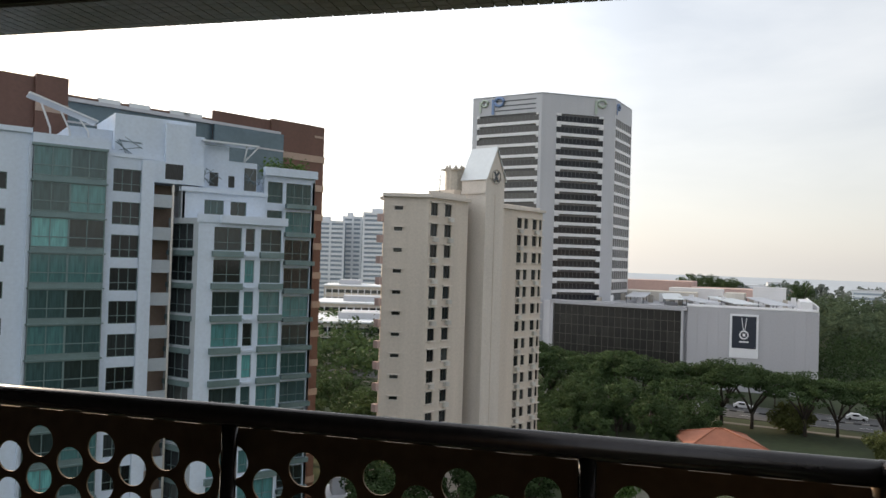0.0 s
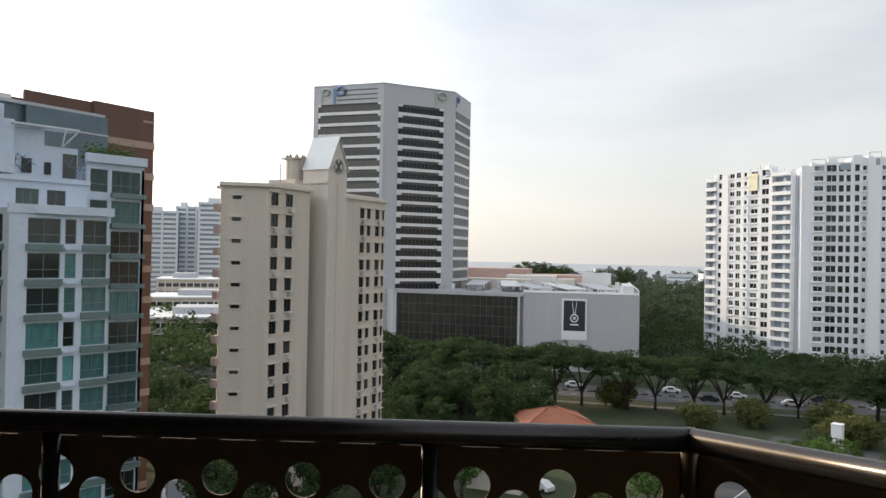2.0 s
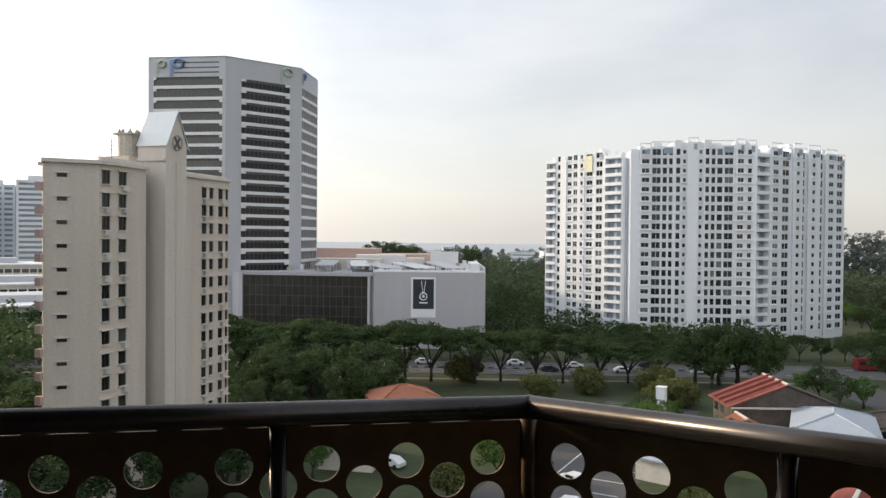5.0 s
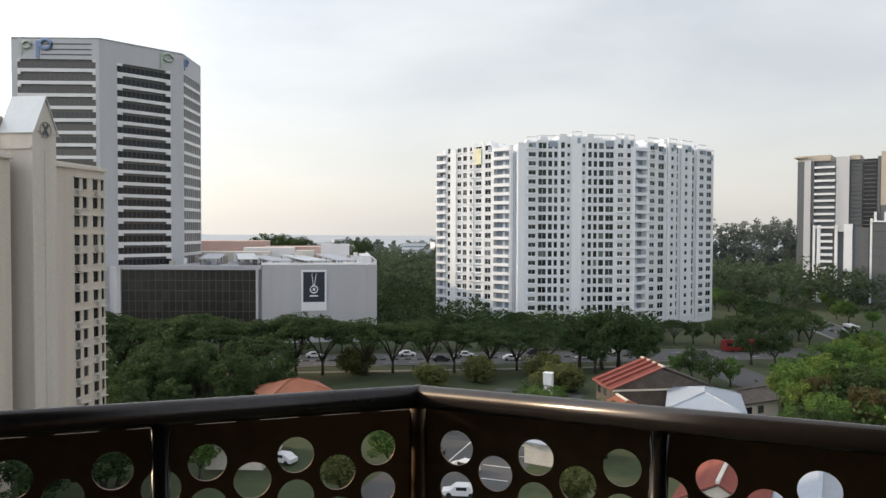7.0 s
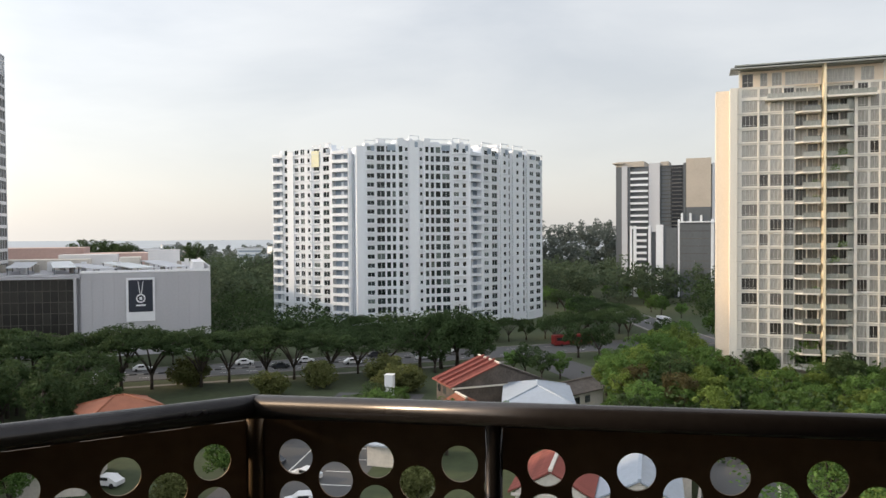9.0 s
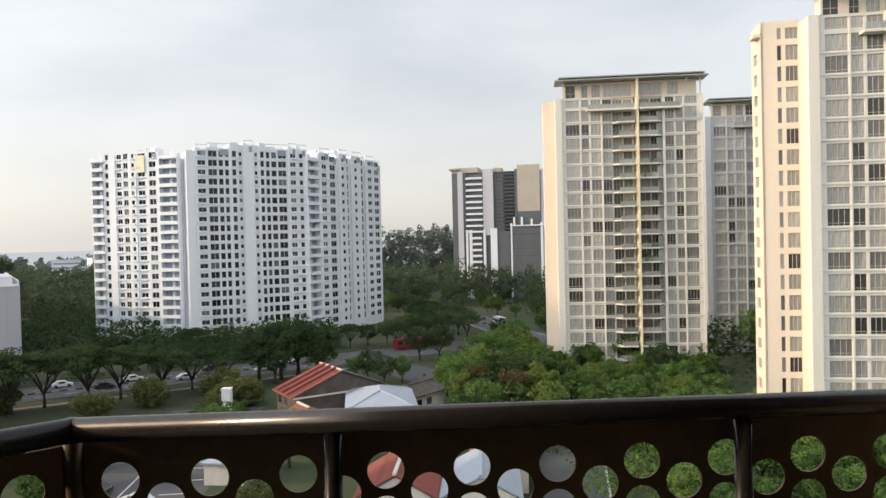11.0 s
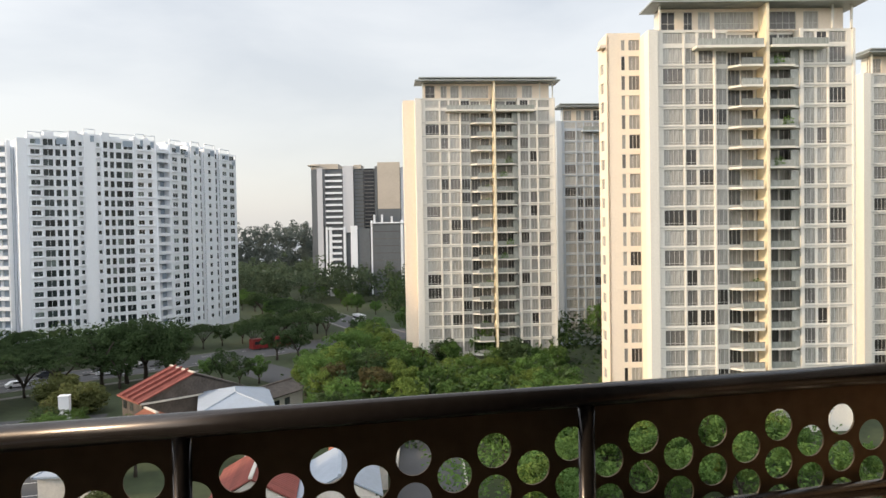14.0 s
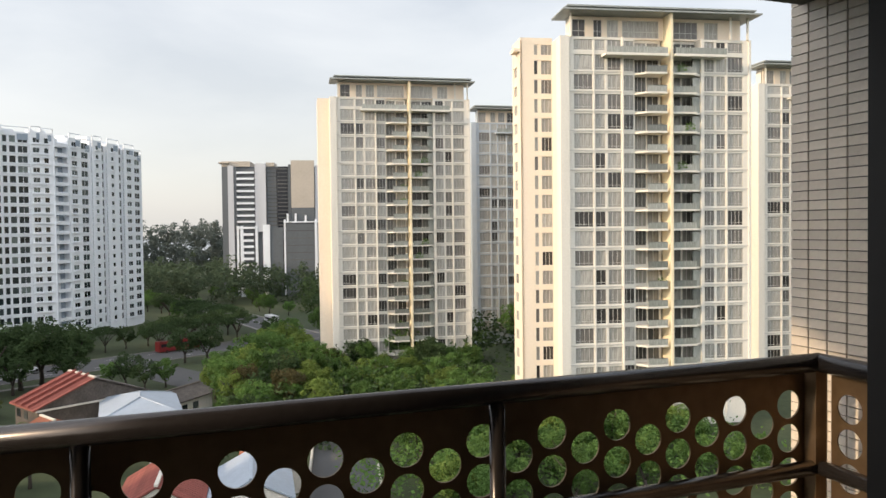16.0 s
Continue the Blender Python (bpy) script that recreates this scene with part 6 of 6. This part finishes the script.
# ---- trees ----
def leaves(rng, centres, radii, per, leaf, flat=0.75):
    """Small folded leaf sprays spread through clumps."""
    vs, fs = [], []
    for c, r in zip(centres, radii):
        u = rng.normal(size=(per, 3))
        u /= np.linalg.norm(u, axis=1)[:, None]
        p = c + u * (r * rng.uniform(0.55, 1.08, per) ** 0.6)[:, None] * np.array([1, 1, flat])
        a = rng.normal(size=(per, 3))
        a[:, 2] *= 0.45
        a /= np.linalg.norm(a, axis=1)[:, None]
        b = np.cross(a, u + rng.normal(size=(per, 3)) * 0.5)
        b /= np.maximum(np.linalg.norm(b, axis=1), 1e-6)[:, None]
        s = (leaf * rng.uniform(0.6, 1.35, per))[:, None]
        q = np.stack([p - a * s, p + b * s * 0.55 - a * s * 0.1, p + a * s, p - b * s * 0.55 + a * s * 0.1], 1).reshape(-1, 3)
        o = len(vs)
        vs += q.tolist()
        fs += [(o + 4 * i, o + 4 * i + 1, o + 4 * i + 2, o + 4 * i + 3) for i in range(per)]
    return vs, fs


def tree(kind, seed, H, R, mat, label):
    """kind: 'rain' (wide umbrella crown on forked limbs) or 'bush' (full, rounded)."""
    rng = np.random.default_rng(seed)
    b = thing("tree", pose(0, 0, -300), label, "tree", "trees")
    fork = H * (0.30 if kind == "rain" else 0.22)
    put("trunk", tube_mesh("trunk", [(0, 0, -0.2), (0.1, 0.05, fork * 0.5), (0, 0, fork)], 0.3, M["bark"], 9, [0.42, 0.33, 0.30]), b)
    n = 6 if kind == "rain" else 2
    for k in range(n):
        a = math.tau * k / n + rng.uniform(-0.4, 0.4)
        e = R * rng.uniform(0.55, 0.85)
        up = H - fork
        pts = [(0, 0, fork * (0.62 + 0.06 * k if kind == "rain" else 0.92)), (0.18 * e * math.cos(a), 0.18 * e * math.sin(a), fork + up * 0.12), (0.5 * e * math.cos(a + 0.1), 0.5 * e * math.sin(a + 0.1), fork + up * 0.42), (e * math.cos(a + 0.2), e * math.sin(a + 0.2), fork + up * 0.68)]
        put("limb", tube_mesh("limb", pts, 0.2, M["bark"], 7, [0.27, 0.24, 0.17, 0.07]), b)
    if kind == "rain":
        # flat tiers of foliage under a domed top
        nc, per, leaf = 86, 96, 0.25
        rad = np.sqrt(rng.uniform(0, 1, nc)) * R * 0.92
        ang = rng.uniform(0, math.tau, nc)
        top = H - 1.0 - (rad / R) ** 2.2 * H * 0.27 - rng.choice([0.0, 0.5, 1.7], nc) + rng.uniform(-0.5, 0.4, nc)
        cen = np.stack([rad * np.cos(ang), rad * np.sin(ang), top], 1)
        rr = rng.uniform(1.1, 2.3, nc)
        vs, fs = leaves(rng, cen, rr, per, leaf, 0.38)
    else:
        nc, per, leaf = 42, 105, 0.25
        u = rng.normal(size=(nc, 3))
        u /= np.linalg.norm(u, axis=1)[:, None]
        k = rng.uniform(0.45, 0.9, nc)[:, None]
        cen = u * k * np.array([R, R, H * 0.36]) + np.array([0, 0, H * 0.60])
        rr = rng.uniform(0.7, 1.5, nc)
        vs, fs = leaves(rng, cen, rr, per, leaf, 0.85)
    put("crown", mesh_of("crown", vs, fs, mat), b)
    return b


RAIN = [tree("rain", 10 + k, 13.3 + 0.6 * (k % 3), 9.8 + 0.6 * (k % 2), M["leaf_dark"], "wide dark green rain tree with forked limbs") for k in range(5)]
BUSH = [tree("bush", 30 + k, 10.5 + 0.6 * (k % 3), 4.8 + 0.3 * (k % 3), M["leaf_mid"], "full green leafy tree") for k in range(4)]
LIME = [tree("bush", 50 + k, 10, 4.8, M["leaf_lime"], "full yellow-green leafy tree") for k in range(2)]
DRY = [tree("bush", 60, 10.5, 4.4, M["leaf_dry"], "tree with brownish green leaves")]
DARK = [tree("bush", 70 + k, 11.5, 5.4, M["leaf_dark"], "dense dark green tree") for k in range(3)]
SMALL = [tree("bush", 80 + k, 7.0, 3.6, M["leaf_olive"], "small olive-green roadside tree") for k in range(2)]
rt = random.Random(7)
LEAFY = ((150, -10, 0.85), (156, -13, 0.9), (164, -15, 0.9), (160, -9, 0.75), (172, -16, 0.9), (180, -20, 0.95), (188, -22, 0.9), (170, -9, 0.7), (196, -27, 0.9), (178, -28, 1.0), (205, -30, 0.85))
SHRUBS = ((161, 41, 1.0), (150, 34, 1.1), (147, 37, 0.8), (152, 53, 0.95), (150, 82, 1.1), (142, 60, 0.9))
PLANTED = []


def plant(kinds, x, y, s=1.0, z=0.0):
    t = rt.choice(kinds)
    o = copy_thing(t, pose(x, y, z, 0, 0, rt.uniform(0, 360)) @ Matrix.Diagonal((s, s, s * rt.uniform(0.94, 1.06), 1)))
    PLANTED.append(o)


for k in range(17):  # avenue, near side
    plant(RAIN, *on_road(-46 + 7.4 * k + rt.uniform(-1.6, 1.6), -9.5 + rt.uniform(-2.4, 1.4)), (1.18 - 0.024 * k) * rt.uniform(0.92, 1.06))
for k in range(16):  # avenue, far side
    plant(RAIN, *on_road(-40 + 8.8 * k + rt.uniform(-1.5, 1.5), 20.5 + rt.uniform(-1, 1.5)), rt.uniform(0.5, 0.62))
for x, y, k in ((80, -8.5, 1.2), (85, -9.5, 1.3), (90, -7, 1.35), (96, -8, 1.15), (82, -14, 0.85), (93, -13, 0.9), (124, -7, 0.85), (129, -9, 0.8)):  # dense dark trees at the junction
    plant(DARK, *on_road(x, y), k)
for x, y, k in LEAFY:
    plant(LIME + BUSH, x, y, k)
for x, y, k in SHRUBS:
    plant(SMALL, x, y, k * 1.15, -2.2 * k)
for k in range(20):  # dark grove between the flats and the avenue
    plant(DARK, *on_road(rt.uniform(-46, 14), rt.uniform(-48, -15)), rt.uniform(0.75, 1.0))
for k in range(15):  # left of the flats
    plant(DARK, rt.uniform(44, 86), rt.uniform(103, 152), rt.uniform(0.8, 1.1))
for x, y in ((50.5, 76.5), (47, 79), (60, 73), (54, 70), (44, 72), (66, 70), (72, 74)):
    plant(DARK, x, y, rt.uniform(0.78, 0.95))
for k in range(76):  # leafy mass below the condominiums
    x, y = rt.uniform(108, 168), rt.uniform(-64, -6)
    if x - 108 < (y + 64) * 0.22 or (x < 142 and y > -13):
        continue
    plant(BUSH * 2 + LIME * 3 + DRY, x, y, rt.uniform(0.62, 0.88) * (0.78 if y < -34 else 1.0))
for k in range(34):
    plant(LIME + BUSH, rt.uniform(74, 106), rt.uniform(-72, -28), rt.uniform(0.55, 0.8))
for x, y in ((119, 12), (121, 20), (117, 16), (123, 27), (128, 30)):
    plant(SMALL + BUSH, x, y, rt.uniform(0.45, 0.6))
for k in range(3):
    plant(LIME + BUSH, rt.uniform(96, 116), rt.uniform(-66, -27), rt.uniform(0.6, 0.85))
for k in range(9):  # beyond the junction
    plant(RAIN + DARK, *on_road(86 + 6.5 * k, 23 + rt.uniform(0, 9)), rt.uniform(0.5, 0.68))
for k in range(34):  # between the junction and the condominiums
    x, y = rt.uniform(150, 226), rt.uniform(-56, -9)
    q = SIDE.inverted() @ Vector((x, y, 0))
    if (-17 < q.y < 4 and q.x > -12) or y > -6 - (x - 150) * 0.22:
        continue
    plant(BUSH * 2 + LIME + DARK + DRY, x, y, rt.uniform(0.6, 0.85))
for x, y, k in ((225, -3, 0.66), (229, -10, 0.64), (220, 4, 0.56), (233, -18, 0.62)):  # umbrella crowns at the corner
    plant(RAIN, x, y, k)
for x, y, k in ((112, 96, 1.0), (118, 100, 0.95), (108, 103, 1.0), (122, 104, 0.9), (115, 108, 1.0), (104, 97, 0.9), (97, 101, 0.85), (92, 93, 0.8), (126, 98, 0.8), (100, 90, 0.7)):
    plant(DARK, x, y, k)
for x, y, k in ((171, 10, 0.7), (166, 6, 0.6), (174, 13, 0.55), (168, 2, 0.6)):
    plant(DARK + BUSH, x, y, k)
for k in range(14):  # along the left of the side road
    plant(DARK + BUSH + RAIN, *(SIDE @ Vector((20 + 9 * k, 6 + rt.uniform(0, 14), 0))).xy, rt.uniform(0.55, 0.85))
for k in range(9):
    plant(DARK + BUSH, *(SIDE @ Vector((60 + 11 * k, -17 - rt.uniform(0, 12), 0))).xy, rt.uniform(0.55, 0.8))
for x, y in ((112, 8), (116, 30), (121, 33), (108, -2), (118, -10), (124, -8)):
    plant(BUSH + DARK, x, y, rt.uniform(0.55, 0.75))
for k in range(18):  # before the white towers
    plant(DARK + RAIN, rt.uniform(212, 236), rt.uniform(24, 96), rt.uniform(0.36, 0.56))
for k in range(12):
    plant(DARK + BUSH, rt.uniform(165, 250), rt.uniform(-95, -38), rt.uniform(0.85, 1.1))
for x, y in ((112, 47), (108, 18), (110, 52), (103, 48), (118, 36), (90, 44), (86, 18), (80, 46), (78, 66), (90, 70)):
    plant(BUSH + SMALL, x, y, rt.uniform(0.55, 0.8))
for k in range(9):  # roof garden behind the mall
    plant(DARK, rt.uniform(262, 300), rt.uniform(140, 215), rt.uniform(0.8, 1.1), 19.5)

for t in RAIN + BUSH + LIME + DRY + DARK + SMALL:  # the first of each kind stand in the wood behind
    t.matrix_basis = pose(rt.uniform(300, 350), rt.uniform(30, 90), 0, 0, 0, rt.uniform(0, 360))

# far woods to the horizon; the farther ones have haze in their leaf colour
rng = np.random.default_rng(5)


def far_wood(n, x0, x1, y0, y1, lo, hi, per, leaf, mat, label):
    c = np.stack([rng.uniform(x0, x1, n), rng.uniform(y0, y1, n), rng.uniform(lo, hi, n)], 1)
    cc, rr = [], []
    for p in c:
        for k in range(7):
            cc.append(p + rng.normal(size=3) * np.array([3.2, 3.2, 2.2]) - np.array([0, 0, 1.5 + (k > 3) * p[2] * 0.4]))
            rr.append(rng.uniform(1.6, 3.4))
    vs, fs = leaves(rng, np.array(cc), rr, per, leaf, 0.9)
    tagged(put("far_woods", mesh_of("far_woods", vs, fs, mat)), label, "trees", kind="stuff")


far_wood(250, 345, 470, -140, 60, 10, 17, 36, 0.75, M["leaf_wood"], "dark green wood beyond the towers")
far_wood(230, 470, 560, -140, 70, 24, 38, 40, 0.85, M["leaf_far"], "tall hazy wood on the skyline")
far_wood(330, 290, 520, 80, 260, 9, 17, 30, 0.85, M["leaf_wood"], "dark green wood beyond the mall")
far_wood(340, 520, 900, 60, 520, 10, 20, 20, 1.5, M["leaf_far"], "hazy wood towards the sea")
far_wood(90, 60, 130, 150, 260, 8, 12, 30, 0.7, M["leaf_dark"], "dark trees round the low buildings")
far_wood(110, 72, 112, -76, -24, 1.5, 4.5, 30, 0.30, M["leaf_mid"], "green undergrowth below the condominiums")
far_wood(90, 110, 168, -66, -8, 1.5, 4.0, 26, 0.4, M["leaf_dark"], "dark undergrowth between the trees")
far_wood(120, 222, 330, 66, 150, 3, 8, 34, 0.5, M["leaf_dark"], "dark trees beside the mall")
far_wood(60, 212, 248, 20, 95, 2.5, 5.5, 30, 0.5, M["leaf_dark"], "dark trees at the foot of the white towers")
far_wood(70, 165, 330, -95, -52, 7, 11, 30, 0.6, M["leaf_dark"], "dark trees beside the side road")
far_wood(140, 150, 330, -190, -90, 10, 16, 26, 0.9, M["leaf_dark"], "dark trees behind the condominiums")
# sea sheet, horizon haze put into its pale colour
tagged(put("water", mesh_of("water", [(900, -2400, 0.4), (3990, -2400, 0.4), (3990, 3400, 0.4), (900, 3400, 0.4)], [(0, 1, 2, 3)], surface("haze_paled_sea", (0.36, 0.40, 0.44), 0.55, 0, 0.1, 0.01, 0.002))), "pale hazy sea to the horizon", "water", kind="structure")
for k in range(40):
    x, y, h, L = rng.uniform(520, 880), rng.uniform(90, 560), rng.uniform(10, 22), rng.uniform(14, 40)
    hb = thing("far_building", pose(x, y, 0, 0, 0, rng.uniform(-80, -40)), "pale hazy far building among trees", "building", "far buildings")
    boxes("wall", [(0, L, 0, 12, 0, h)], M["far_white"] if k % 3 else M["pink_wall"], hb)
    boxes("window_band", [(1, L - 1, -0.1, 0.1, h - 3 - 3.4 * j, h - 1.6 - 3.4 * j) for j in range(3)], M["far_band"], hb)
    boxes("roof", [(-0.4, L + 0.4, -0.4, 12.4, h, h + 0.5)], M["tower_wall"], hb)
